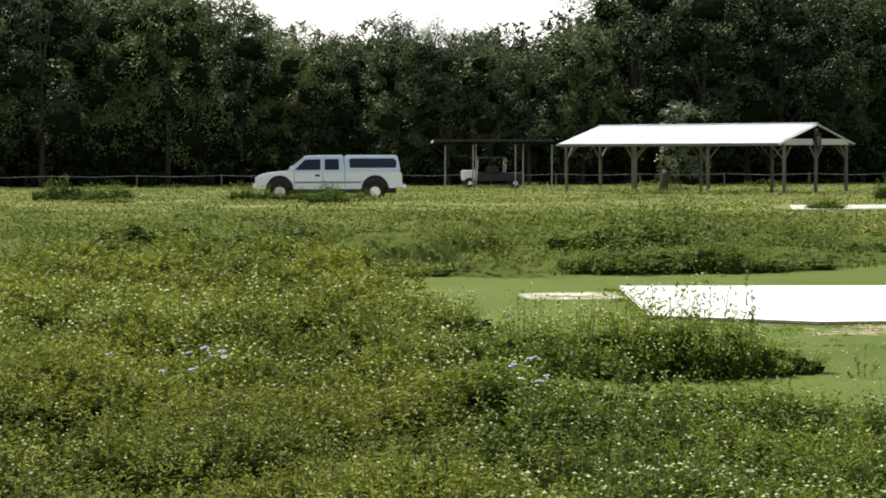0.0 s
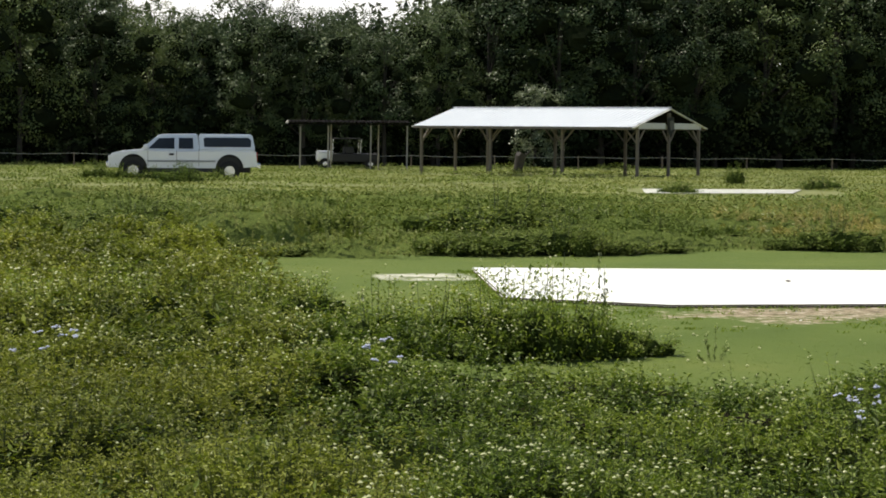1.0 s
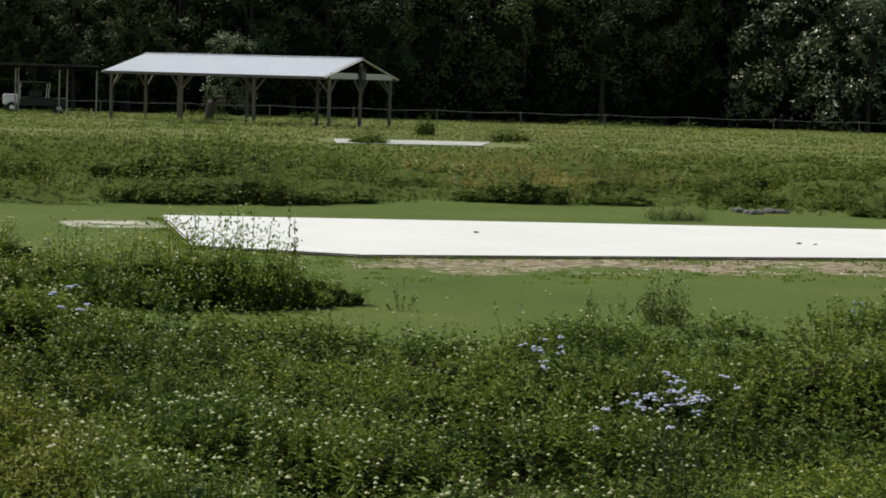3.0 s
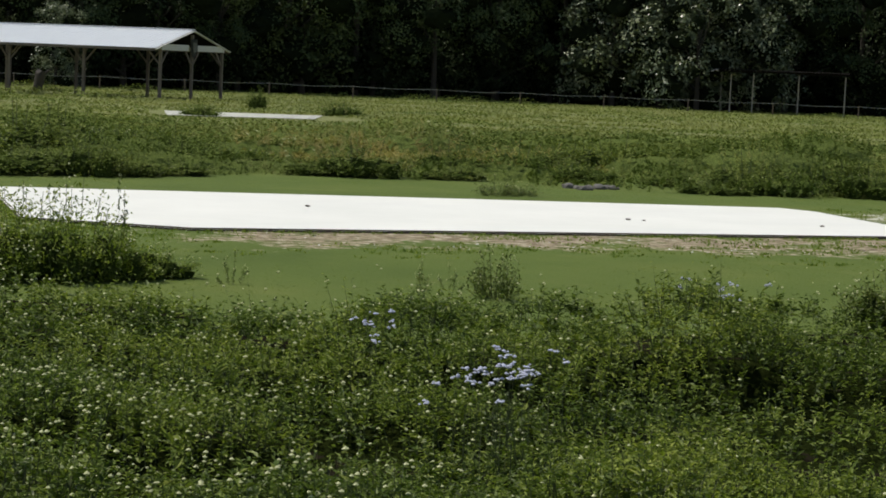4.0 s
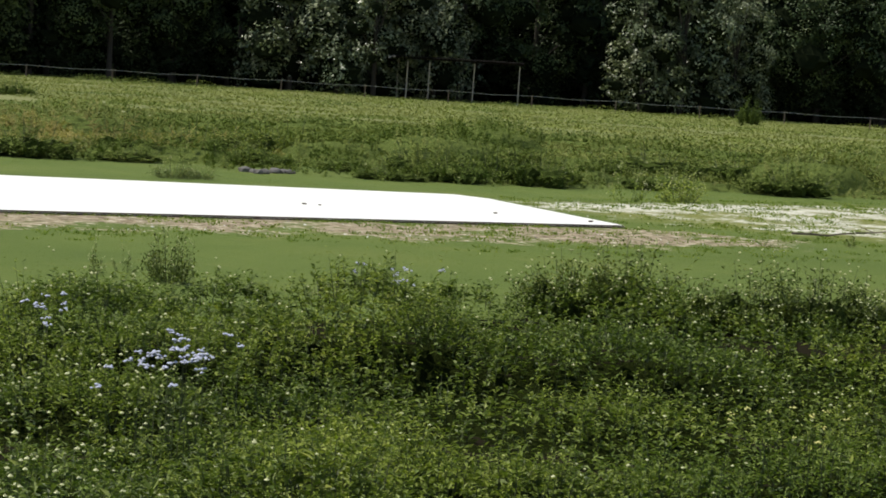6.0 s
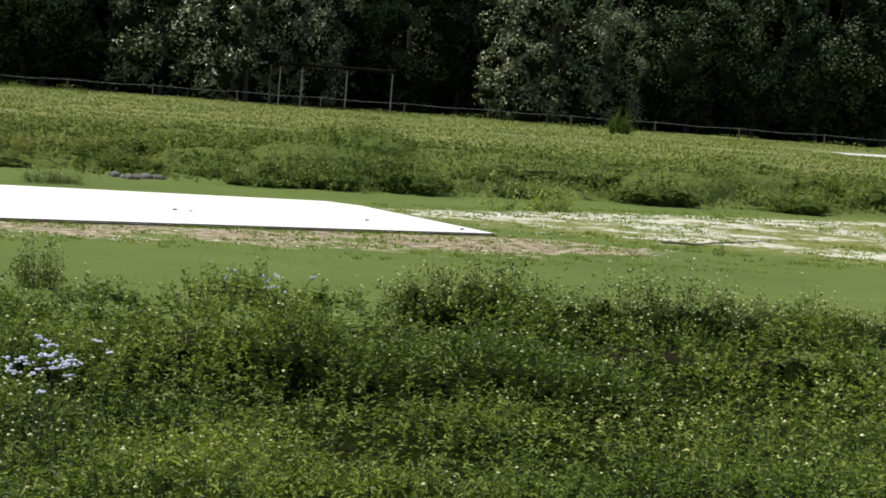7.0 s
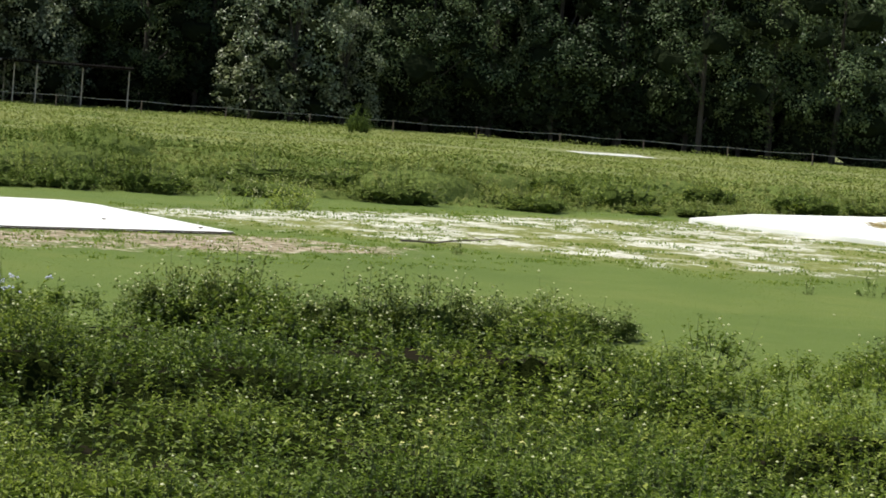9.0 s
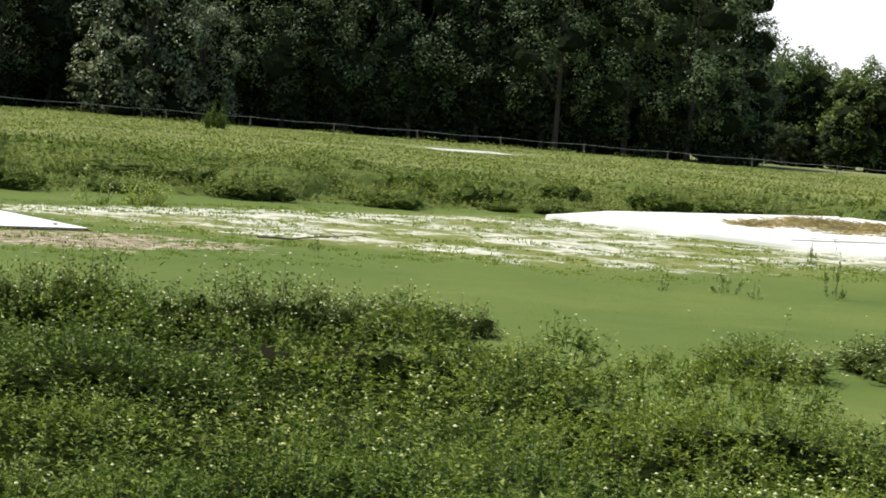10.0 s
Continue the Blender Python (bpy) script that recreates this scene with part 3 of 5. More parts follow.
def mid_rise(x, y):
    """Some places carry a tall hummock, others none; they stand thickest along the front."""
    edge = np.hypot(x, y) - mid_line(x, y)
    dense = np.where(edge < 3.4, 0.8, np.where(edge < 10.0, 0.45, 0.25)) * (0.5 + 1.0 * nz(x, y, 0.12, 17))
    lane = np.degrees(np.arctan2(x, y))
    dense = dense * np.where((lane > 7.0) & (lane < 14.5) & (np.hypot(x, y) > 43), 0.0, 1.0)
    return np.where(hash01(np.round(x * 7), np.round(y * 7), 3) < dense, 0.1 + 0.2 * nz(x, y, 0.25, 11) + 0.5 * hash01(np.round(x * 5), np.round(y * 5), 8) ** 1.6 * (0.35 + 1.0 * nz(x, y, 0.3, 19)), 0.0)


def mid_parts(x, y):
    edge = np.hypot(x, y) - mid_line(x, y)
    big = clumps(x, y, 2.7, 0.7, 1.5, mid_rise, 21, 0.36) * np.clip(edge / 0.25, 0.02, 1) ** 0.6
    knob = clumps(x, y, 0.8, 0.3, 0.55, lambda p, q: 0.6 * mid_rise(p, q) * (nz(p, q, 0.3, 29) > 0.5), 27, 0.4) * np.clip(edge / 0.25, 0.02, 1) ** 0.6 * np.clip(3.5 - edge, 0, 1)
    low = (clumps(x, y, 0.9, 0.4, 0.9, lambda p, q: 0.04 + 0.16 * nz(p, q, 0.3, 12) ** 2, 25) + 0.03 * nz(x, y, 5.0, 26) + 0.02) * np.clip(edge / 2.2, 0.02, 1) ** 0.6
    return np.maximum(big, knob), low


def mid_height(x, y):
    big, low = mid_parts(x, y)
    return np.maximum(big, low) + 0.06 * nz(x, y, 1.6, 28) * np.clip(big / 0.3, 0, 1)


def mid_line(x, y):
    near, mid, az = edges_at(x, y)
    return mid + nz(x, y, 0.33, 9) * 3.6 + nz(x, y, 1.4, 10) * 0.9 - 1.6


def in_mid(x, y):
    return (np.hypot(x, y) > mid_line(x, y)) & ~clear_of_pads(x, y)


def clear_of_pads(x, y):
    """Short turf on and before the far pads."""
    a = (x > 0.135 * y + 0.6) & (x < 0.2 * y + 2.6) & (y > 58) & (y < 80)
    b = (x > 0.73 * y) & (x < 0.81 * y) & (np.hypot(x, y) > 88) & (np.hypot(x, y) < 118)
    return a | b


def build_mid_weeds():
    rng = np.random.default_rng(4)
    v, f = sheet_arrays(lambda p, q: mid_height(p, q) * 0.62 * np.clip((np.hypot(p, q) - mid_line(p, q) - 0.25) / 1.5, 0, 1) - 0.02, 28.0, 66.0, lambda d: 0.13 * d / 30, -13.5, 51, in_mid, terrain, 0.016)
    sets = [(v, f, 5)]
    x, y = sector(rng, 150000, 28.0, 66.0)
    r = np.hypot(x, y)
    k = in_mid(x, y) & (rng.uniform(0, 1, len(x)) < np.clip(33.0 / r, 0.15, 1) ** 1.9)
    k &= rng.uniform(0, 1, len(x)) < np.clip(0.55 + 0.3 * steepness(x, y, mid_height), 0.55, 1)
    x, y, r = x[k], y[k], r[k]
    n = len(x)
    rust = np.exp(-((x - 9.6) / 2.3) ** 2 - ((y - 36.2) / 2.7) ** 2) * (0.6 + 0.8 * nz(x, y, 1.2, 18)) > rng.uniform(0.12, 0.85, n)
    big_c, low_c = mid_parts(x, y)
    tone = nz(x, y, 0.17, 42) * 0.5 + nz(x, y, 0.6, 45) * 0.35 + nz(x, y, 1.6, 46) * 0.15 + rng.normal(0, 0.05, n)
    tone = tone - np.where(big_c > low_c * 1.15, 0.07, 0.0)
    kind = np.where(tone > 0.52, 0.55, np.where(tone > 0.39, 0.3, 0.8))
    tall = np.where(big_c > low_c, 0.07 + 0.3 * big_c, 0.07)
    for sel, mat, ln, wd in ((rust, 1, 0.12, 0.026), (~rust & (kind < 0.46), 0, 0.058, 0.026), (~rust & (kind >= 0.46) & (kind < 0.66), 3, 0.05, 0.023), (~rust & (kind >= 0.66), 4, 0.058, 0.026)):
        big = np.clip(r[sel] / 36, 0.9, 1.4)
        v, f, feet, tips = tufts(rng, x[sel], y[sel], mid_height, tall[sel] * (1.7 if mat == 1 else 1.0), 13, ln * big, wd * big, terrain, True)
        sets.append((v, f, mat))
    q = rng.choice(n, 12000, replace=False)
    q = q[rng.uniform(0, 1, len(q)) < np.clip(nz(x[q], y[q], 0.25, 15) * 1.4 - 1.0, 0.004, 0.3)]
    pf = np.stack([x[q], y[q], mid_height(x[q], y[q]) + 0.05 + terrain(x[q], y[q])], 1)
    v, f = bud_arrays(rng, pf, 0.014)
    sets.append((v, f, 2))
    v, f, ix = join_arrays(*sets)
    ob = new("tall_weeds", mesh_from("tall_weeds", v, f, [MEADOW, RUST, PETAL, MEADOW_LIGHT, MEADOW_DEEP, MEADOW_FLOOR], ix))
    tagged(ob, "tall green weeds with a rusty dry patch behind the mown strip", "weeds", kind="stuff")


def build_far_meadow():
    rng = np.random.default_rng(5)
    x, y = sector(rng, 330000, 58.0, 150.0)
    r = np.hypot(x, y)
    keep = (rng.uniform(0, 1, len(x)) < np.clip(80.0 / r, 0.3, 1) ** 1.2)
    x, y, r = x[keep], y[keep], r[keep]
    hump = np.clip((nz(x, y, 0.13, 21) * 0.4 + nz(x, y, 0.42, 22) * 0.6 - 0.25) / 0.5, 0, 1)
    hill = clumps(x, y, 3.0, 0.9, 2.2, lambda p, q: np.where(hash01(np.round(p * 5), np.round(q * 5), 4) < 0.22, 0.16 + 0.32 * nz(p, q, 0.1, 24), 0.0), 31)
    h = np.where(clear_of_pads(x, y), 0.02, np.maximum(0.04 + 0.06 * hump, hill))
    on_pad = (y > 66.5) & (y < 75) & (x > 10) & (x < 17) | (x > 65.5) & (x < 76) & (y > 87) & (y < 95.5)
    u = rng.uniform(0, 1, len(x)) ** 0.3
    pos = np.stack([x, y, u * h + terrain(x, y) - np.where(on_pad, 0.3, 0.0)], 1)
    kind = (nz(x, y, 0.25, 43) + rng.normal(0, 0.1, len(x)) > 0.35) & (hill < 0.1 + 0.09 * hump)
    a = rng.uniform(0, 2 * np.pi, len(x))
    axis = np.stack([np.cos(a), np.sin(a), rng.uniform(0.1, 0.9, len(x))], 1)
    axis /= np.linalg.norm(axis, axis=1, keepdims=True)
    face = np.array([0, 0, 1.0]) + rng.normal(0, 0.3, (len(x), 3))
    v1, f1 = spray_arrays(rng, pos[kind], 0.11, 0.065, axis[kind], face[kind])
    v2, f2 = spray_arrays(rng, pos[~kind], 0.11, 0.065, axis[~kind], face[~kind])
    v, f, ix = join_arrays((v1, f1, 0), (v2, f2, 1))
    ob = new("meadow_grass", mesh_from("meadow_grass", v, f, [MEADOW_LIGHT, MEADOW], ix))
    tagged(ob, "rough green meadow grass reaching to the wood", "grass", kind="stuff")


def build_lawn():
    rng = np.random.default_rng(6)
    x, y = sector(rng, 150000, 11.0, 46.0)
    r = np.hypot(x, y)
    near, mid, az = edges_at(x, y)
    in1 = (x > 1.9) & (x < 12.4) & (y > 21.0) & (y < 27.3)
    in2 = (x > 23.4) & (y > 21.8)
    bare = (x > 12) & (x < 24) & (y < 22.9 + 0.283 * x) & (y > 36.6 - 1.1 * x) & (y > 15.5 + 0.22 * x)
    keep = (r > near - 0.8) & (r < mid + 2.0) & ~in1 & ~in2 & ~(bare & (rng.uniform(0, 1, len(x)) < 0.85))
    x, y = x[keep], y[keep]
    pos = np.stack([x, y, terrain(x, y) - 0.003], 1)
    h = 0.006 + 0.016 * nz(x, y, 0.7, 31) ** 2
    v, f = blade_arrays(rng, pos, h * 0.6, 0.012, 3.5)
    ob = new("lawn_grass", mesh_from("lawn_grass", v, f, [LAWN]))
    tagged(ob, "short grazed green grass between the weeds", "grass", kind="stuff")


def build_shaded_soil():
    """Soil and dead stalks under the weeds; their shade is put into the colour."""
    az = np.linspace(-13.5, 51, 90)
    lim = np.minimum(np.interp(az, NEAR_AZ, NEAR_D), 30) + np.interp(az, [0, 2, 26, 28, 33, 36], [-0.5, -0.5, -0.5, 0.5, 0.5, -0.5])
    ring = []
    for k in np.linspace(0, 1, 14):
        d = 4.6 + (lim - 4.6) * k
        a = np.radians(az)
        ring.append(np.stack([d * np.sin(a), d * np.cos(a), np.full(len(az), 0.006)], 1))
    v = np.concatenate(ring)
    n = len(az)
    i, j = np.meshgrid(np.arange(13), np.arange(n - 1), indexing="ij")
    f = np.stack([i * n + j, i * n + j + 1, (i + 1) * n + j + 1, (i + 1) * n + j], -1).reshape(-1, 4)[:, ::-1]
    ob = new("soil", mesh_from("soil", v, f, [SHADED_SOIL]))
    tagged(ob, "soil under the weeds, coloured dark for the shade there", "soil", kind="structure")


def bush_proto(seed, leaf_mat, n_leaf, label, group, leaf_len=0.04, sparse=False, buds=70, dense=False):
    """A bush of unit radius and height: stems, leaves and buds."""
    rng = np.random.default_rng(seed)
    ob = thing("bush", Matrix.Identity(4), label, "bush", group)
    n = 54 if not sparse else 9
    a = rng.uniform(0, 2 * np.pi, n)
    rr = np.sqrt(rng.uniform(0, 1, n)) * 0.95
    top = np.stack([rr * np.cos(a), rr * np.sin(a), (1 - 0.7 * rr ** 2) * rng.uniform(0.35, 1.3, n)], 1)
    foot = top * np.array([0.6, 0.6, 0])
    bm = bmesh.new()
    for p, q in zip(foot, top):
        rod(bm, p, q, 0.007, 0.003, 4)
    tagged(part("stem", bm, STEM, ob), "thin upright stems", kind="stuff")
    k = rng.integers(0, n, n_leaf)
    u = rng.uniform(0.02, 1, n_leaf) ** 0.85
    pos = foot[k] + (top[k] - foot[k]) * u[:, None] + rng.normal(0, 0.085 if not sparse else 0.05, (n_leaf, 3)) * np.array([1, 1, 0.5])
    pos[:, 2] = np.maximum(pos[:, 2], 0.02)
    v, f = leaf_arrays(rng, pos, leaf_len * 2.0, leaf_len * 0.95, 0.7)
    tagged(part("foliage", mesh_from("foliage", v, f, [leaf_mat]), leaf_mat, ob), kind="stuff")
    if dense:
        # Added solid cores block light and stand in for the shaded inside.
        core = bmesh.new()
        for j in range(9):
            a_core, q_core = j * 2.4, 0.12 + 0.5 * math.sqrt(j / 9)
            m = pose(q_core * math.cos(a_core), q_core * math.sin(a_core), 0.22 + 0.08 * rng.uniform(-1, 1)) @ Matrix.Diagonal((0.2, 0.2, 0.24 + 0.08 * rng.uniform(-1, 1), 1))
            bmesh.ops.create_icosphere(core, subdivisions=2, radius=1.0, matrix=m)
        for vert in core.verts:
            vert.co += Vector(rng.normal(0, 0.045, 3))
        tagged(part("inner_growth", core, BUSH_CORE, ob), "added solid core that keeps the bush dark inside", kind="stuff")
    if buds:
        pf = top[rng.integers(0, n, buds)] + rng.normal(0, 0.06, (buds, 3))
        v, f = bud_arrays(rng, pf, 0.02)
        tagged(part("bud", mesh_from("bud", v, f, [PETAL]), PETAL, ob), "tiny pale flower buds", kind="stuff")
    return ob


def place_first(proto, spots, z=0.0):
    """Puts the built thing at the first spot, copies at the others."""
    for i, (x, y, r, h) in enumerate(spots):
        m = pose(x, y, z, 0, 0, (i * 77) % 360)
        ob = proto if i == 0 else copy_thing(proto, m)
        ob.matrix_world = m
        ob.scale = (r, r, h)


build_near_weeds()
build_left_weeds()
build_mid_weeds()
build_far_meadow()
build_lawn()
build_shaded_soil()
flower_patch(1, 2.6, 8.4, 0.14, 0.26, 34, 0.0135, BLUE_PETAL, "cluster of pale blue wildflowers standing in the weeds", stand=0.46)
flower_patch(2, 2.57, 10.25, 0.06, 0.2, 10, 0.014, BLUE_PETAL, "few pale blue wildflowers among green weeds", stand=0.42)
flower_patch(3, 5.3, 12.7, 0.09, 0.3, 10, 0.017, BLUE_PETAL, "small tuft of blue wildflowers at the weeds' edge")
flower_patch(4, 4.8, 7.35, 0.17, 0.2, 14, 0.0075, YELLOW_PETAL, "scattered yellow wildflowers in the weeds")
flower_patch(5, 0.5, 12.9, 0.08, 0.3, 6, 0.018, BLUE_PETAL, "few lilac wildflowers beside the dark bushes")
flower_patch(6, -1.67, 14.0, 0.16, 0.3, 8, 0.018, BLUE_PETAL, "lilac wildflowers before the dark bushes")
flower_patch(7, 11.6, 42.0, 0.45, 1.0, 26, 0.025, PETAL, "patch of white wildflowers in the tall weeds", 0.05, True)
flower_patch(8, 7.3, 38.0, 0.5, 1.2, 22, 0.022, PETAL, "loose patch of white wildflowers in the meadow", 0.05, True)
flower_patch(9, 4.6, 46.0, 0.6, 1.4, 30, 0.025, PETAL, "white wildflowers on a weedy hummock", 0.05, True)
for k_bush in range(2):
    proto = bush_proto(80 + k_bush, WEED_LIGHT, 3400, "light green feathery bush standing at the edge of the lawn", "bushes on the lawn", 0.034, dense=True)
    place_first(proto, [(bx, by, br * 1.1, bh * 0.95) for bx, by, br, bh in BUSHES[:14][k_bush::2]])
    proto = bush_proto(82 + k_bush, BUSH, 3300, "dark green leafy bush standing at the edge of the lawn", "bushes on the lawn", 0.034, dense=True)
    place_first(proto, [(bx, by, br * 1.08, bh * 0.9) for bx, by, br, bh in BUSHES[14:][k_bush::2]])
place_first(bush_proto(90, PALE_BUSH, 700, "low yellow-green bush beside the sandy patch", "", 0.06), [(15.55, 27.2, 0.42, 0.42)])
place_first(bush_proto(91, PALE_BUSH, 130, "thin leafy sapling beside the sandy patch", "", 0.075, True), [(14.6, 27.0, 0.36, 0.46)])
place_first(bush_proto(92, BUSH, 900, "low dark weed clump at the pad's far edge", "", 0.05), [(8.6, 28.15, 0.32, 0.24), (9.0, 28.2, 0.26, 0.16)])
place_first(bush_proto(95, BUSH, 1100, "upright dark green weed clump on the grazed lawn", "", 0.05), [(4.78, 15.5, 0.25, 0.36)])
place_first(bush_proto(93, BUSH, 260, "sparse young weed sprig on the grazed lawn", "weed sprigs", 0.06, True),
            [(3.0, 16.3, 0.12, 0.2), (4.35, 16.0, 0.12, 0.18), (4.6, 16.1, 0.1, 0.15), (13.81, 20.42, 0.14, 0.16), (16.45, 16.76, 0.18, 0.26), (15.7, 16.9, 0.1, 0.15),
             (17.68, 16.43, 0.14, 0.5), (16.3, 16.2, 0.1, 0.14), (2.25, 16.9, 0.2, 0.6), (11.0, 14.6, 0.08, 0.12), (21.9, 20.8, 0.14, 0.3), (12.6, 20.2, 0.07, 0.08)])
place_first(bush_proto(94, MEADOW_DEEP, 1300, "rounded green shrub in the meadow", "meadow shrubs", 0.05, buds=0, dense=True),
            [(16.2, 84.0, 0.5, 0.8), (11.5, 68.6, 0.75, 0.5), (61.5, 101.0, 0.8, 1.3), (17.6, 76.0, 0.9, 0.55), (-14.5, 86.0, 1.4, 0.9), (-12.4, 84.0, 1.3, 0.75), (-4.0, 78.0, 1.0, 0.7), (-6.4, 83.2, 0.8, 0.6), (-5.3, 83.6, 0.7, 0.5), (-4.2, 83.4, 0.8, 0.62), (-3.0, 83.8, 0.6, 0.48), (-7.4, 83.8, 0.8, 0.66)], -0.25)



def front_distance(az):
    """How far off the tall weeds begin at a bearing."""
    d = float(np.interp(az, MID_AZ, MID_D))
    for _ in range(4):
        x, y = polar(az, d)
        d = float(mid_line(np.array([x]), np.array([y]))[0])
    return d


FRONT_AZ = random.Random(31)
front_spots = ([], [], [])
a_bush = -9.5
while a_bush < 46:
    d_bush = front_distance(a_bush)
    for near_off, far_off, chance in ((0.2, 1.0, 0.7), (1.4, 3.6, 0.6), (4.5, 9.0, 0.5)):
        if FRONT_AZ.random() < chance:
            x_bush, y_bush = polar(a_bush + FRONT_AZ.uniform(-0.6, 0.6), d_bush + FRONT_AZ.uniform(near_off, far_off))
            tall_bush = 0.16 + 0.46 * FRONT_AZ.random() ** 1.3
            pick = FRONT_AZ.choice((0, 2, 2, 0)) if a_bush < 15.5 or far_off > 5 else FRONT_AZ.choice((0, 1, 1, 2))
            front_spots[pick].append((x_bush, y_bush, FRONT_AZ.uniform(0.35, 0.7) + 0.6 * tall_bush, tall_bush))
    a_bush += FRONT_AZ.uniform(1.0, 1.8)
# larger leafy mounds further in
for a_mound, d_mound, r_mound, h_mound, pick in ((5.0, 38, 1.3, 0.75, 0), (6.0, 40, 1.3, 0.7, 0), (3.8, 36, 1.0, 0.6, 2), (7.2, 37, 1.0, 0.52, 2), (0.5, 36, 1.0, 0.6, 0), (-1.5, 37, 1.1, 0.6, 2), (9.0, 36, 0.9, 0.45, 0),
                                                 (-4.0, 38, 1.2, 0.6, 0), (17.5, 37, 1.1, 0.5, 0), (20.0, 39, 1.2, 0.55, 0), (23.5, 38, 1.1, 0.5, 0), (29.0, 40, 1.2, 0.5, 0), (33.0, 42, 1.3, 0.5, 0)):
    front_spots[pick].append((*polar(a_mound, d_mound), r_mound, h_mound))
for k_bush, (leaf_mat, text) in enumerate(((MEADOW, "rounded leafy green shrub standing in the weeds"), (MEADOW_DEEP, "deep green leafy shrub standing in the weeds"),
                                           (COARSE, "leafy shrub with bright yellow-green tips in the weeds"))):
    place_first(bush_proto(96 + k_bush, leaf_mat, 1800, text, "shrubs along the weeds' front", 0.037, buds=0, dense=True), front_spots[k_bush])

# ---- trees ----


def tree_meshes(seed, height, radius, low, leaves, leaf_len, core_size=0.58):
    """Trunk with limbs, and a crown of leaf sprays massed on the upper sides of uneven boughs."""
    rng = np.random.default_rng(seed)
    bm = bmesh.new()
    th = height * 0.55
    rod(bm, (0, 0, -0.3), (0.1, 0.05, th * 0.5), 0.24, 0.17)
    rod(bm, (0.1, 0.05, th * 0.5), (-0.05, 0.1, height * 0.85), 0.17, 0.04)
    lobes = []
    n_lobes = 19
    for i in range(n_lobes):
        a, q = i * 2.4 + rng.uniform(-0.4, 0.4), (i + rng.uniform(0, 1)) / n_lobes
        zc = height * (low + (0.9 - low) * q)
        rr = radius * (0.9 - 0.8 * abs(q - 0.3) ** 1.3) * rng.uniform(0.5, 1.0)
        c = np.array([math.cos(a) * rr, math.sin(a) * rr, zc])
        s = radius * rng.uniform(0.22, 0.46)
        lobes.append((c, s))
        if i % 3 == 0:
            rod(bm, (0.05, 0.05, max(0.6, zc * 0.55)), tuple(c), 0.09, 0.03, 6)
    pts, axs, fcs = [], [], []
    w = np.array([s * s for _, s in lobes])
    cnt = (leaves * w / w.sum()).astype(int)
    for (c, s), n in zip(lobes, cnt):
        m = 12
        td = rng.normal(0, 1, (m, 3))
        td[:, 2] = td[:, 2] * 0.85 + 0.3
        td /= np.linalg.norm(td, axis=1, keepdims=True)
        tc = c + td * s * rng.uniform(0.7, 1.1, (m, 1)) * np.array([1.05, 1.05, 0.95])
        ts = s * rng.uniform(0.26, 0.6, m)
        k = rng.choice(m, n, p=ts ** 2 / (ts ** 2).sum())
        d = rng.normal(0, 1, (n, 3))
        d[:, 2] = d[:, 2] * 0.9 + 0.45
        d /= np.linalg.norm(d, axis=1, keepdims=True)
        pts.append(tc[k] + d * (ts[k] * rng.uniform(0.5, 1.12, n))[:, None] * np.array([1.0, 1.0, 1.0]))
        face = d * 0.75 + td[k] * 0.25 + np.array([0, 0, 0.3]) + rng.normal(0, 0.13, (n, 3))
        ax = np.cross(face, rng.normal(0, 1, (n, 3))) + d * 0.3
        axs.append(ax / np.linalg.norm(ax, axis=1, keepdims=True))
        fcs.append(face)
    v, f = spray_arrays(rng, np.concatenate(pts), leaf_len, leaf_len * 0.8, np.concatenate(axs), np.concatenate(fcs))
    sets = [(v, f, 0)]
    # Added solid cores: dark balls standing in for shade between the boughs.
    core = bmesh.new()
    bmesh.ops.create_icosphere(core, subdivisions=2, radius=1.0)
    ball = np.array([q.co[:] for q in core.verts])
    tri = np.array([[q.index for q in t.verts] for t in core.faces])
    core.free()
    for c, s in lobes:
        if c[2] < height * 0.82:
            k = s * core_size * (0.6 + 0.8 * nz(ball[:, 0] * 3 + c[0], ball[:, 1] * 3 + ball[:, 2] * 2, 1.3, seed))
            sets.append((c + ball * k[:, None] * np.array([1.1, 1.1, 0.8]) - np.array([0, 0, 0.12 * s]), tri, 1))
    v, f, ix = join_arrays(*sets)
    return bm, v, f, ix


def build_tree(name, seed, height, radius, low, leaves, leaf_len, mat, label, category="tree", group="trees of the wood", core_size=0.58):
    ob = thing(name, Matrix.Identity(4), label, category, group)
    bm, v, f, ix = tree_meshes(seed, height, radius, low, leaves, leaf_len, core_size)
    part("trunk", bm, BARK, ob, "grey-brown bark trunk with limbs")
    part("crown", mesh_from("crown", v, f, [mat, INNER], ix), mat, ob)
    return ob


def skyline(az):
    """How high the wood stands over the horizon, in degrees, by bearing."""
    return float(np.interp(az, [-16, -6.6, -5.6, -4.6, -3.9, -3.0, -2.2, -1.4, -0.4, 0.6, 1.6, 2.6, 3.4, 4.2, 42, 45, 46], [5.2, 4.7, 4.0, 3.6, 3.25, 3.2, 3.5, 3.5, 3.2, 3.3, 3.35, 3.25, 3.6, 4.8, 5.2, 4.6, 4.4]))


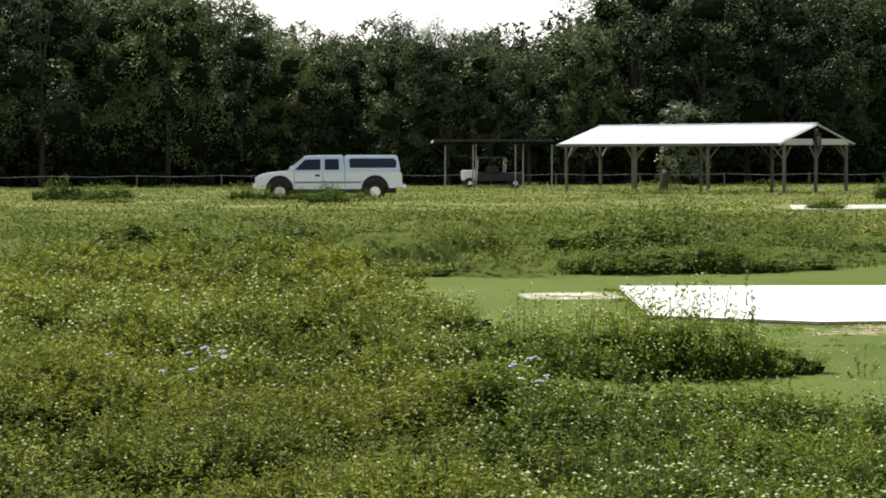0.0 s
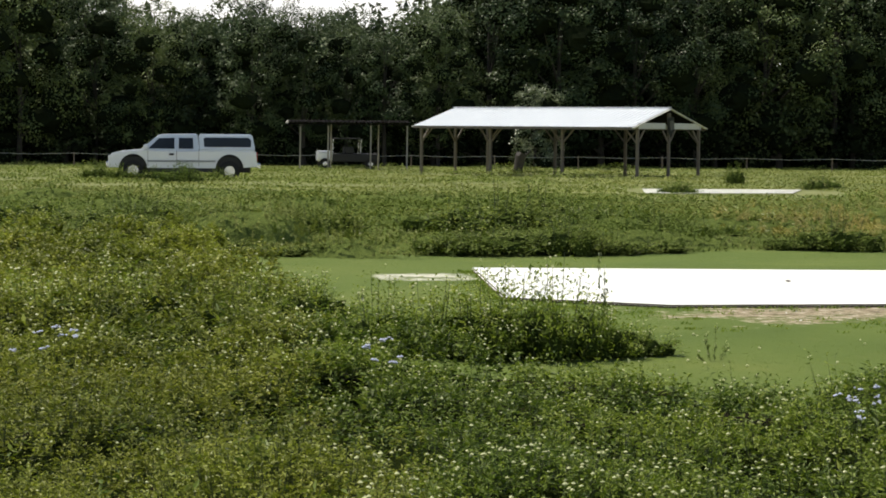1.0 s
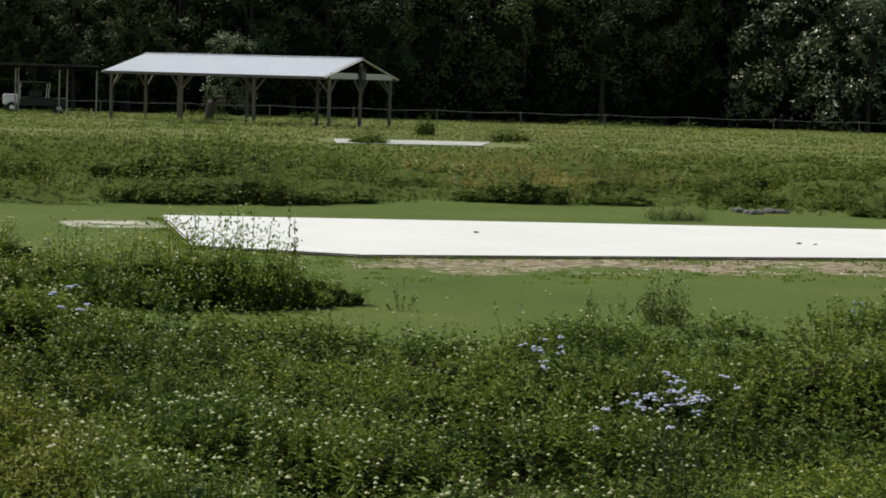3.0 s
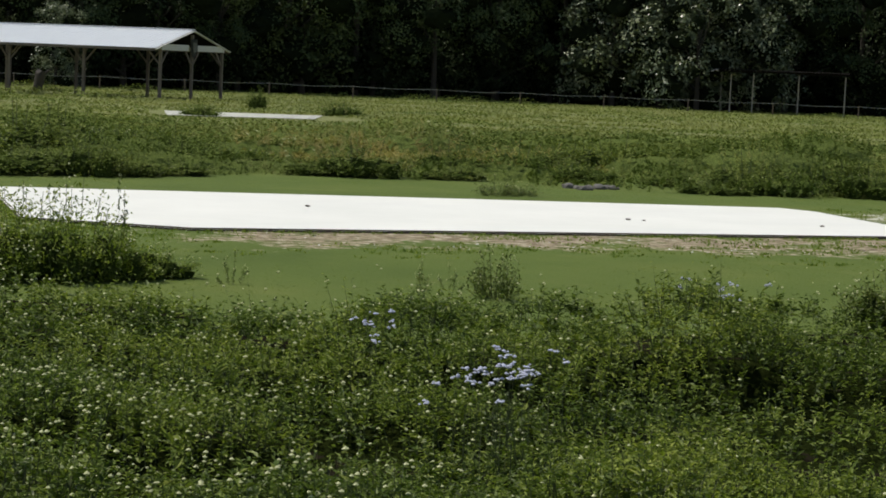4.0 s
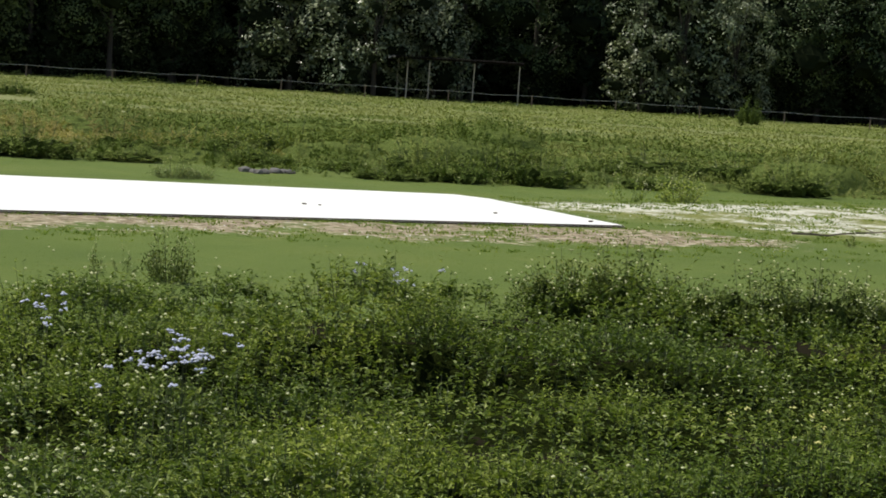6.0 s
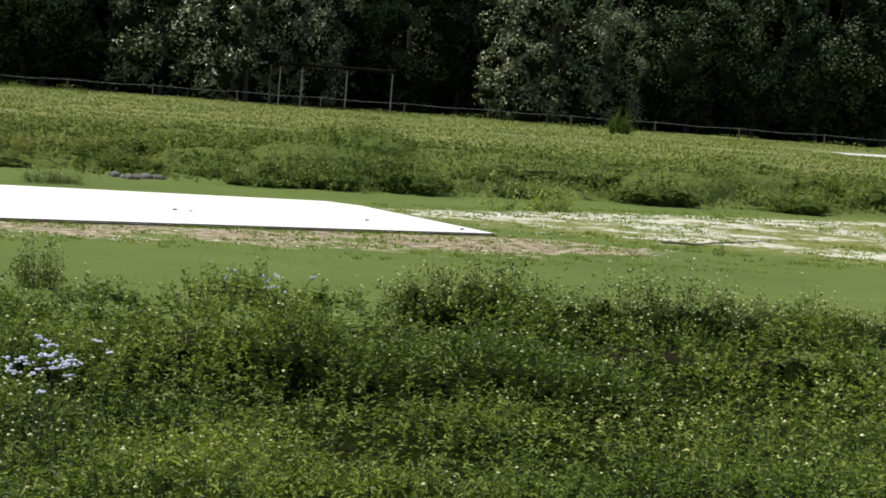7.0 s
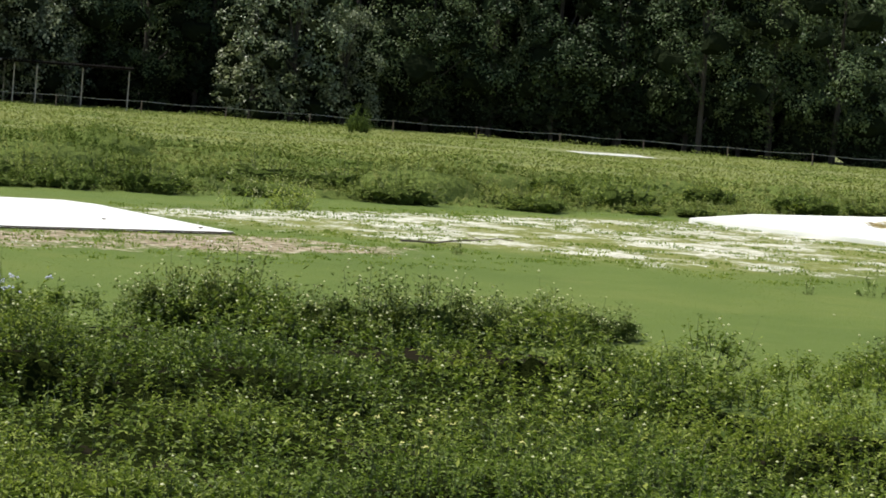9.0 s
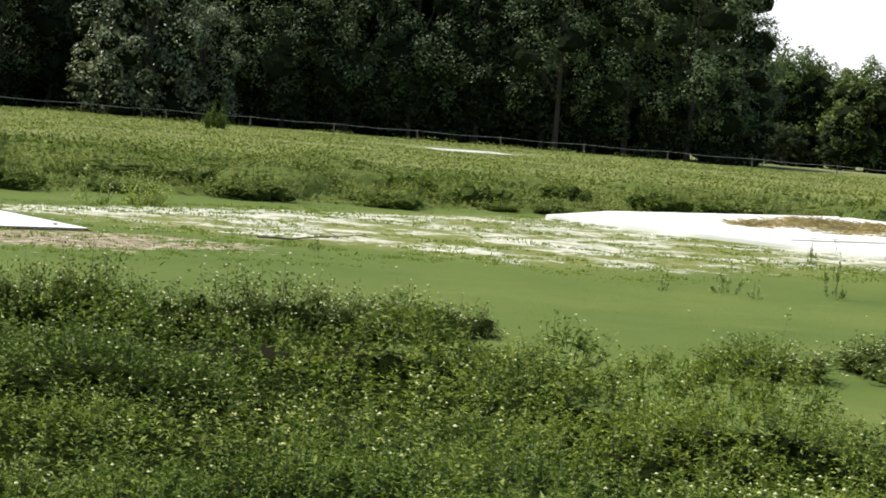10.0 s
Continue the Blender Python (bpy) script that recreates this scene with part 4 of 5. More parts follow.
def plant_wood():
    rng = random.Random(12)
    sizes = {}

    def kind(name, seed, h, r, low, leaves, leaf_len, mat, label, category="tree", group="trees of the wood", core_size=0.58):
        ob = build_tree(name, seed, h, r, low, leaves, leaf_len, mat, label, category, group, core_size)
        sizes[ob] = h
        return ob

    tall = [kind("broadleaf_tree", 40 + i, h, r, 0.19, 11800, 0.175, TREE, "dark green broadleaf tree in a dense wood")
            for i, (h, r) in enumerate(((14, 4.2), (15.5, 4.6), (13, 4.0), (16.5, 4.8)))]
    back = [kind("broadleaf_tree", 50 + i, h, r, 0.03, 1700, 0.5, TREE, "dark green broadleaf tree deep in the wood", core_size=0.9)
            for i, (h, r) in enumerate(((15, 4.6), (14.5, 4.8)))]
    pale = kind("pale_leaved_tree", 60, 11.0, 4.0, 0.1, 7500, 0.22, PALE_TREE, "broadleaf tree with pale shining leaves at the wood's edge")
    low = [kind("understory_bush", 70 + i, h, 3.0, 0.1, 2600, 0.22, SHADE, "bushy undergrowth along the wood's edge, its shade put into the colour", "bush", "undergrowth of the wood")
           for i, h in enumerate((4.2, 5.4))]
    far = [kind("broadleaf_tree", 65 + i, 12.5, 4.6, 0.06, 9000, 0.34, FAR_TREE, "broadleaf tree at the far end of the meadow, lightened for haze", core_size=0.86)
           for i in range(2)]
    used = set()

    def put(proto, az, d, s):
        x, y = polar(az, d)
        m = pose(x, y, float(terrain(x, y)), 0, 0, rng.uniform(0, 360))
        if proto not in used:
            used.add(proto)
            ob = proto
            ob.matrix_world = m
        else:
            ob = copy_thing(proto, m)
        ob.scale = (s, s, s * rng.uniform(0.97, 1.04))

    def edge(az):
        return float(np.interp(az, [-16, 0, 12, 20, 30, 44, 56], [136, 136, 142, 152, 158, 158, 165]))

    def row(protos, a0, a1, beyond, gap, share):
        """A row of trees whose tops follow the skyline."""
        az = a0
        while az < a1:
            d = edge(az) + beyond + rng.uniform(-2, 2)
            proto = rng.choice(protos(az))
            top = 2.2 + d * math.tan(radians(skyline(az)))
            s = top / sizes[proto] * rng.uniform(*share)
            put(proto, az, d, s)
            az += rng.uniform(*gap) * min(1.0, s * 1.1)

    row(lambda a: tall, -15.0, 44.5, 0.0, (1.5, 2.1), (0.84, 1.02))
    row(lambda a: tall if -9 < a < 6 or a > 41 else back, -15.5, 44.7, 9.0, (1.4, 1.9), (0.92, 1.03))
    row(lambda a: tall if a > 41 else back, -15.0, 44.5, 16.0, (1.4, 1.8), (0.9, 0.98))
    row(lambda a: back, -15.2, 44.3, 22.0, (1.2, 1.5), (0.86, 0.95))
    az = 43.5
    while az < 58:
        put(rng.choice(far), az, 205 + rng.uniform(-6, 6), rng.uniform(0.66, 0.8))
        put(rng.choice(far), az + 0.5, 216 + rng.uniform(-3, 3), rng.uniform(0.64, 0.74))
        az += rng.uniform(0.85, 1.15)
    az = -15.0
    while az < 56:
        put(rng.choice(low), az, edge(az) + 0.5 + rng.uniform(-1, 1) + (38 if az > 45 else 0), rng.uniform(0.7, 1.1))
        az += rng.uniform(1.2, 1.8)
    az = -15.5
    while az < 54:
        put(rng.choice(back), az, edge(az) + 5 + rng.uniform(-1, 1) + (55 if az > 44.9 else 0), rng.uniform(0.5, 0.6))
        az += rng.uniform(1.2, 1.6)
    for a, d, s in ((5.9, 131, 0.42), (19.8, 146, 0.95), (21.0, 146, 1.05), (22.5, 147, 0.9), (21.9, 143, 0.8), (23.4, 149, 0.85), (28.6, 149, 0.85), (29.6, 149, 0.95), (30.9, 151, 0.7)):
        put(pale, a, d, s)


plant_wood()

# ---- built things ----
WOOD = plain_material("grey_timber", (0.17, 0.145, 0.115), 0.8, vary=0.3, scale=4.0, relief=0.004)
WHITE_WOOD = plain_material("white_painted_timber", (0.62, 0.62, 0.58), 0.6, vary=0.12, scale=3.0)
ROOF = plain_material("white_metal_roofing", (0.8, 0.84, 0.86), 0.35, vary=0.06, scale=1.5)
DARK_ROOF = plain_material("dark_roofing", (0.014, 0.012, 0.011), 0.95, vary=0.4, scale=2.0, spec=0.1)
PALE_TIMBER = plain_material("pale_weathered_timber", (0.34, 0.31, 0.26), 0.8, vary=0.25, scale=3.0)
SIGN = plain_material("dark_sign_board", (0.05, 0.055, 0.05), 0.5, vary=0.3)
SIGN_PALE = plain_material("faded_sign_paint", (0.3, 0.3, 0.27), 0.6, vary=0.3)
PAINT = plain_material("silver_white_car_paint", (0.78, 0.81, 0.87), 0.2, metal=0.25, vary=0.05, scale=1.0)
CHROME = plain_material("bright_metal", (0.75, 0.76, 0.78), 0.25, metal=1.0, vary=0.08)
RUBBER = plain_material("black_rubber", (0.02, 0.02, 0.02), 0.8, vary=0.2)
BLACK = plain_material("black_plastic", (0.025, 0.025, 0.027), 0.6, vary=0.2)
TRIM = plain_material("grey_trim", (0.3, 0.31, 0.33), 0.5, vary=0.1)
TAIL = plain_material("red_lens", (0.35, 0.03, 0.02), 0.25, vary=0.1)
LAMP = plain_material("clear_lens", (0.75, 0.77, 0.78), 0.15, vary=0.05)
TAPE = plain_material("white_fence_tape", (0.4, 0.4, 0.37), 0.6, vary=0.1)
HAY = leaf_material("hay", (0.28, 0.21, 0.1), (0.42, 0.33, 0.17), (0.56, 0.47, 0.27), 1.5, 0.8, 0.1, 0.2)
ROCK = plain_material("grey_stone", (0.17, 0.16, 0.145), 0.85, vary=0.35, scale=8.0, relief=0.02)
TWIG = plain_material("dead_wood", (0.14, 0.11, 0.085), 0.9, vary=0.3)


def glass_material():
    k = Mat("tinted_glass")
    k.base((0.03, 0.035, 0.045), 0.06, 0.0, 0.8)
    return k.m


GLASS = glass_material()


def build_pavilion():
    """Open shelter: timber posts with knee braces under a white ribbed metal roof."""
    fl, along = Vector((5.55, 103.85)), Vector((8.85, -6.95)).normalized()
    turn = math.degrees(math.atan2(along.y, along.x))
    ob = thing("pavilion", pose(fl.x, fl.y, float(terrain(fl.x, fl.y)), 0, 0, turn),
               "open timber shelter with a white ribbed metal gable roof", "shelter")
    L, W, E, R, over = 11.3, 5.5, 2.3, 3.0, 0.6
    xs = [0.0, L / 3, 2 * L / 3, L]
    posts = [(x, 0.0) for x in xs] + [(x, W) for x in xs] + [(0.0, W / 2), (L, W / 2)]
    for x, y in posts:
        bm = bmesh.new()
        box(bm, x - 0.06, x + 0.06, y - 0.06, y + 0.06, -0.4, E - 0.1, 0.01)
        p = part("post", bm, WOOD, ob)
        ends = [d for d in (-1, 1) if -0.1 < x + d * 0.6 < L + 0.1] if y in (0.0, W) else []
        for d in ends:
            bm = bmesh.new()
            bar(bm, (x + d * 0.04, y, E - 0.75), (x + d * 0.62, y, E - 0.12), 0.08, 0.05)
            part("knee_brace", bm, WOOD, p)
        if x in (0.0, L):
            for d in (-1, 1):
                if -0.1 < y + d * 0.6 < W + 0.1:
                    bm = bmesh.new()
                    bar(bm, (x, y + d * 0.04, E - 0.75), (x, y + d * 0.62, E - 0.12), 0.05, 0.08)
                    part("knee_brace", bm, WOOD, p)
    for y in (0.0, W):
        bm = bmesh.new()
        box(bm, -0.1, L + 0.1, y - 0.05, y + 0.05, E - 0.14, E + 0.08, 0.008)
        part("eave_beam", bm, WHITE_WOOD, ob)
    for x in (0.0, L):
        for y0, y1 in ((0.05, W / 2 - 0.4), (W / 2 + 0.4, W - 0.05)):
            bm = bmesh.new()
            box(bm, x - 0.04, x + 0.06, y0, y1, E - 0.13, E + 0.13, 0.008)
            part("gable_beam", bm, WHITE_WOOD, ob, "white painted tie beam")
        bm = bmesh.new()
        box(bm, x - 0.05, x + 0.05, W / 2 - 0.08, W / 2 + 0.08, E, R - 0.12)
        part("king_post", bm, WOOD, ob)
    slope = (R - E) / (W / 2)
    for side in (0, 1):
        n = 12
        w = (L + 0.1) / n
        y_low, y_top = (-over, W / 2) if side == 0 else (W + over, W / 2)
        z_low = E + 0.1 - over * slope
        for i in range(n):
            bm = bmesh.new()
            x0 = -0.05 + i * w
            # sheet with three raised ribs
            prof = []
            for q in range(4):
                c = x0 + w * (q + 0.5) / 4
                prof += [(c - w * 0.125, 0.0), (c - 0.02, 0.0), (c - 0.012, 0.022), (c + 0.012, 0.022), (c + 0.02, 0.0)]
            prof.append((x0 + w, 0.0))
            row = []
            for px, pz in prof:
                row.append([bm.verts.new((px, y, z + pz + dz)) for y, z, dz in ((y_low, z_low, 0), (y_top, R + 0.1, 0))])
            for a, b in zip(row, row[1:]):
                bm.faces.new((a[0], b[0], b[1], a[1]))
            bmesh.ops.recalc_face_normals(bm, faces=bm.faces)
            bmesh.ops.solidify(bm, geom=list(bm.faces), thickness=0.012)
            part("roof_panel", bm, ROOF, ob)
        # Dark sheet added under the panels to keep the underside dark.
        bm = bmesh.new()
        f = bm.faces.new([bm.verts.new(p) for p in ((-0.02, y_low * 0.98, z_low - 0.01), (L + 0.02, y_low * 0.98, z_low - 0.01), (L + 0.02, y_top, R + 0.075), (-0.02, y_top, R + 0.075))])
        bmesh.ops.solidify(bm, geom=[f], thickness=0.03)
        part("underside_sheet", bm, DARK_ROOF, ob, "dark sheet added under the roof panels")
        for x in (-0.07, L + 0.07):
            bm = bmesh.new()
            bar(bm, (x, y_low, z_low - 0.05), (x, y_top, R + 0.05), 0.14, 0.035)
            part("barge_board", bm, WHITE_WOOD, ob)
        bm = bmesh.new()
        box(bm, -0.06, L + 0.06, y_low - 0.015, y_low + 0.015, z_low - 0.12, z_low - 0.01)
        part("fascia", bm, WOOD, ob)
    bm = bmesh.new()
    box(bm, -0.08, L + 0.08, W / 2 - 0.12, W / 2 + 0.12, R + 0.11, R + 0.135, 0.01)
    part("ridge_cap", bm, ROOF, ob)
    # shield-shaped board on the near gable
    bm = bmesh.new()
    pts = [(-0.3, 0.35), (0.3, 0.35), (0.3, -0.1), (0.18, -0.36), (0.0, -0.48), (-0.18, -0.36), (-0.3, -0.1)]
    f = bm.faces.new([bm.verts.new((L + 0.09, W / 2 + a, E + 0.05 + b)) for a, b in pts])
    bmesh.ops.solidify(bm, geom=[f], thickness=0.04)
    sg = part("sign", bm, SIGN, ob, "dark shield-shaped sign board")
    bm = bmesh.new()
    f = bm.faces.new([bm.verts.new((L + 0.14, W / 2 + a * 0.55, E + 0.05 + b * 0.55)) for a, b in pts])
    bmesh.ops.solidify(bm, geom=[f], thickness=0.01)
    part("emblem", bm, SIGN_PALE, sg, "faded pale emblem")
    return ob


def build_shed(az0, az1, d, posts, z_top, lean, label, slats):
    """Low open field shed: posts under a single-pitch dark corrugated roof."""
    x0, y0 = polar(az0, d)
    x1, y1 = polar(az1, d)
    ln = math.hypot(x1 - x0, y1 - y0)
    ob = thing("field_shed", pose(x0, y0, float(terrain(x0, y0)), 0, 0, math.degrees(math.atan2(y1 - y0, x1 - x0))), label, "shed")
    for q, depth, hh in posts:
        bm = bmesh.new()
        px = q * ln
        rod(bm, (px, depth, -0.4), (px + 0.02, depth, hh), 0.045, 0.04)
        part("post", bm, PALE_TIMBER, ob)
    n = int(ln / 0.75)
    w = ln / n
    for i in range(n):
        bm = bmesh.new()
        row = []
        for q in range(13):
            px, pz = i * w + w * q / 12, 0.025 * math.cos(q * math.pi / 1.5)
            row.append([bm.verts.new((px, -0.3, z_top - lean + pz)), bm.verts.new((px, 3.2, z_top + pz))])
        for a, b in zip(row, row[1:]):
            bm.faces.new((a[0], b[0], b[1], a[1]))
        bmesh.ops.solidify(bm, geom=list(bm.faces), thickness=0.012)
        part("roof_sheet", bm, DARK_ROOF, ob)
    for depth, zz in ((0.0, z_top - lean * 0.92), (2.9, z_top - lean * 0.1)):
        bm = bmesh.new()
        bar(bm, (0, depth, zz - 0.1), (ln, depth, zz - 0.1), 0.12, 0.06)
        part("purlin", bm, DARK_ROOF, ob)
    for k in range(slats):
        bm = bmesh.new()
        bar(bm, (-0.05 - 0.3 * k, -0.45, z_top - lean - 0.07 - 0.06 * k), (-0.05 - 0.1 * k, 3.4, z_top - 0.04), 0.12, 0.05)
        part("rafter", bm, PALE_TIMBER, ob, "pale weathered end rafter")
    return ob


def build_cart():
    """Small dark utility cart parked behind the low shed; pale hood paints its glints."""
    x, y = polar(1.05, 122.5)
    ob = thing("utility_cart", pose(x, y, float(terrain(x, y)), 0, 0, 4.0), "dark utility cart of guessed form under the shed, pale hood for its glints", "cart")
    bm = bmesh.new()
    box(bm, -0.55, 2.0, -0.65, 0.65, 0.4, 0.85, 0.06)
    part("body", bm, BLACK, ob)
    # Pale colour here stands in for bright glints on the vehicle.
    bm = bmesh.new()
    box(bm, -1.35, -0.5, -0.62, 0.62, 0.42, 1.0, 0.12)
    part("hood", bm, PAINT, ob, "hood coloured pale for the bright glints")
    bm = bmesh.new()
    box(bm, -0.6, 1.0, -0.62, 0.62, 1.62, 1.68, 0.02)
    part("canopy", bm, BLACK, ob, "dark flat roof")
    for px, py in ((-0.55, -0.58), (-0.55, 0.58), (0.95, -0.58), (0.95, 0.58)):
        bm = bmesh.new()
        rod(bm, (px, py, 0.8), (px + 0.05, py, 1.64), 0.025, 0.025, 6)
        part("roof_post", bm, CHROME, ob, "bright roof post")
    bm = bmesh.new()
    box(bm, 0.1, 0.6, -0.55, 0.55, 0.85, 1.2, 0.06)
    part("seat", bm, BLACK, ob)
    for px in (-0.95, 1.5):
        for py in (-0.62, 0.62):
            bm = bmesh.new()
            bmesh.ops.create_cone(bm, cap_ends=True, segments=20, radius1=0.3, radius2=0.3, depth=0.2, matrix=pose(px, py, 0.3, 90))
            wheel = part("wheel", bm, RUBBER, ob)
            bm = bmesh.new()
            bmesh.ops.create_cone(bm, cap_ends=True, segments=16, radius1=0.15, radius2=0.12, depth=0.04, matrix=pose(px, py + (0.11 if py > 0 else -0.11), 0.3, 90))
            part("rim", bm, CHROME, wheel, "bright rim")


def side_prism(bm, pts, half, inset=0.0, inset_from=9.9):
    """Extrudes a side outline across a vehicle; points above inset_from lean inwards."""
    rows = []
    for sgn in (-1, 1):
        rows.append([bm.verts.new((x, sgn * (half - (inset if z > inset_from else 0.0)), z)) for x, z in pts])
    bm.faces.new(rows[0])
    bm.faces.new(rows[1][::-1])
    n = len(pts)
    for i in range(n):
        bm.faces.new((rows[0][i], rows[1][i], rows[1][(i + 1) % n], rows[0][(i + 1) % n]))
    bmesh.ops.recalc_face_normals(bm, faces=bm.faces)
    return bm


def build_truck():
    """Extended-cab pickup with a canopy over its bed; the nose points to -x."""
    x, y = polar(-2.9, 86.0)
    ob = thing("pickup_truck", pose(x, y, float(terrain(x, y)) - 0.02, 0, 0, 2.0), "silver-white extended-cab pickup truck with a white bed canopy", "truck")
    lower = [(-2.72, 0.5), (-2.75, 0.78), (-2.68, 1.0), (-2.4, 1.09), (-1.62, 1.17), (2.7, 1.14), (2.74, 0.55), (2.2, 0.5),
             (2.17, 0.66), (2.05, 0.86), (1.84, 0.95), (1.6, 0.95), (1.39, 0.86), (1.27, 0.66), (1.24, 0.48),
             (-1.36, 0.48), (-1.39, 0.66), (-1.51, 0.86), (-1.72, 0.95), (-1.96, 0.95), (-2.17, 0.86), (-2.29, 0.66), (-2.32, 0.5)]
    bm = side_prism(bmesh.new(), lower, 0.93)
    bmesh.ops.bevel(bm, geom=[e for e in bm.edges if all(v.co.z > 0.98 for v in e.verts)], offset=0.05, segments=3, affect="EDGES")
    body = part("body", bm, PAINT, ob)
    bm = side_prism(bmesh.new(), [(-1.62, 1.12), (-0.98, 1.68), (-0.85, 1.74), (0.52, 1.76), (0.58, 1.12)], 0.9, 0.1, 1.3)
    bmesh.ops.bevel(bm, geom=[e for e in bm.edges if all(v.co.z > 1.2 for v in e.verts)], offset=0.05, segments=3, affect="EDGES")
    cab = part("cab", bm, PAINT, ob)
    bm = side_prism(bmesh.new(), [(0.57, 1.13), (0.57, 1.75), (2.55, 1.75), (2.68, 1.13)], 0.9, 0.08, 1.3)
    bmesh.ops.bevel(bm, geom=list(bm.edges), offset=0.05, segments=3, affect="EDGES")
    canopy_ob = part("bed_canopy", bm, PAINT, ob, "white fibreglass bed canopy")

    def pane(name, pts, parent, sgn, lean, lo=1.13, half=0.905):
        bm = bmesh.new()
        vs = [bm.verts.new((px, sgn * (half + 0.006 - max(0.0, pz - lo) / 0.6 * lean), pz)) for px, pz in pts]
        f = bm.faces.new(vs)
        bmesh.ops.solidify(bm, geom=[f], thickness=0.012 * sgn)
        return part(name, bm, GLASS, parent, "dark tinted glass")

    for sgn in (-1, 1):
        pane("front_window", [(-1.28, 1.2), (-0.9, 1.58), (-0.32, 1.6), (-0.32, 1.2)], cab, sgn, 0.092)
        pane("rear_window", [(-0.16, 1.2), (-0.16, 1.6), (0.36, 1.6), (0.38, 1.2)], cab, sgn, 0.092)
        pane("canopy_window", [(0.78, 1.27), (0.75, 1.58), (0.82, 1.62), (2.42, 1.62), (2.52, 1.52), (2.5, 1.27)], canopy_ob, sgn, 0.072)
        bm = bmesh.new()
        box(bm, -0.52, -0.34, sgn * 0.935 - 0.02, sgn * 0.935 + 0.02, 0.95, 1.03, 0.008)
        part("door_handle", bm, BLACK, body, "black door handle")
        for px in (-1.3, -0.24, 0.58):
            bm = bmesh.new()
            box(bm, px - 0.008, px + 0.008, sgn * 0.93 - 0.006, sgn * 0.93 + 0.006, 0.55, 1.12)
            part("panel_gap", bm, BLACK, body, "dark panel gap")
        bm = bmesh.new()
        box(bm, -1.34, 1.22, sgn * 0.88 - 0.05, sgn * 0.88 + 0.05, 0.33, 0.48, 0.02)
        part("sill", bm, BLACK, body, "black lower sill")
        bm = bmesh.new()
        box(bm, -1.3, 1.2, sgn * 0.935 - 0.012, sgn * 0.935 + 0.012, 0.7, 0.77, 0.006)
        part("side_moulding", bm, TRIM, body, "grey side moulding")
        for px in (-1.84, 1.72):
            bm = bmesh.new()
            ring = [(px + 0.5 * math.cos(q * math.pi / 10), 0.45 + 0.53 * math.sin(q * math.pi / 10)) for q in range(11)]
            for (xa, za), (xb, zb) in zip(ring, ring[1:]):
                bar(bm, (xa, sgn * 0.935, za), (xb, sgn * 0.935, zb), 0.03, 0.045)
            part("wheel_flare", bm, BLACK, body, "black wheel arch flare")
        bm = bmesh.new()
        box(bm, -1.46, -1.28, sgn * 1.02 - 0.09, sgn * 1.02 + 0.09, 1.16, 1.34, 0.03)
        part("mirror", bm, PAINT, cab)
        bm = bmesh.new()
        box(bm, 2.66, 2.755, sgn * 0.82 - 0.1, sgn * 0.82 + 0.1, 0.75, 1.08, 0.02)
        part("tail_light", bm, TAIL, body, "red tail light")
        bm = bmesh.new()
        box(bm, -2.76, -2.6, sgn * 0.7 - 0.18, sgn * 0.7 + 0.18, 0.78, 0.94, 0.03)
        part("headlight", bm, LAMP, body, "clear headlight")
        for px in (-1.84, 1.72):
            c = (px, sgn * 0.8, 0.37)
            bm = bmesh.new()
            bmesh.ops.create_cone(bm, cap_ends=True, segments=28, radius1=0.38, radius2=0.38, depth=0.24, matrix=pose(*c, 90))
            bmesh.ops.bevel(bm, geom=[e for e in bm.edges if len(e.link_faces) == 2 and e.calc_face_angle(0) > 1], offset=0.04, segments=3, affect="EDGES")
            ty = part("wheel", bm, RUBBER, ob, "black tyre on a bright alloy rim")
            bm = bmesh.new()
            bmesh.ops.create_cone(bm, cap_ends=True, segments=24, radius1=0.23, radius2=0.2, depth=0.05, matrix=pose(px, sgn * 0.915, 0.37, 90))
            for k in range(5):
                q = k * 2 * math.pi / 5
                bar(bm, (px, sgn * 0.945, 0.37), (px + 0.2 * math.cos(q), sgn * 0.945, 0.37 + 0.2 * math.sin(q)), 0.06, 0.03)
            part("rim", bm, CHROME, ty, "bright alloy rim")
            bm = bmesh.new()
            box(bm, px - 0.46, px + 0.46, sgn * 0.6 - 0.24, sgn * 0.6 + 0.24, 0.5, 0.93, 0.05)
            part("wheel_well", bm, BLACK, body, "dark wheel well")
    bm = bmesh.new()
    box(bm, -2.84, -2.7, -0.9, 0.9, 0.48, 0.72, 0.04)
    part("front_bumper", bm, CHROME, ob, "bright front bumper")
    bm = bmesh.new()
    box(bm, 2.72, 2.88, -0.88, 0.88, 0.48, 0.66, 0.03)
    part("rear_bumper", bm, CHROME, ob, "bright rear bumper")
    bm = bmesh.new()
    box(bm, -2.2, 2.5, -0.6, 0.6, 0.32, 0.6, 0.05)
    part("chassis", bm, BLACK, ob, "dark underbody")
    bm = bmesh.new()
    f = bm.faces.new([bm.verts.new(p) for p in ((-1.6, -0.74, 1.19), (-1.6, 0.74, 1.19), (-1.02, 0.7, 1.69), (-1.02, -0.7, 1.69))])
    bmesh.ops.solidify(bm, geom=[f], thickness=0.02)
    part("windscreen", bm, GLASS, cab, "dark tinted glass")


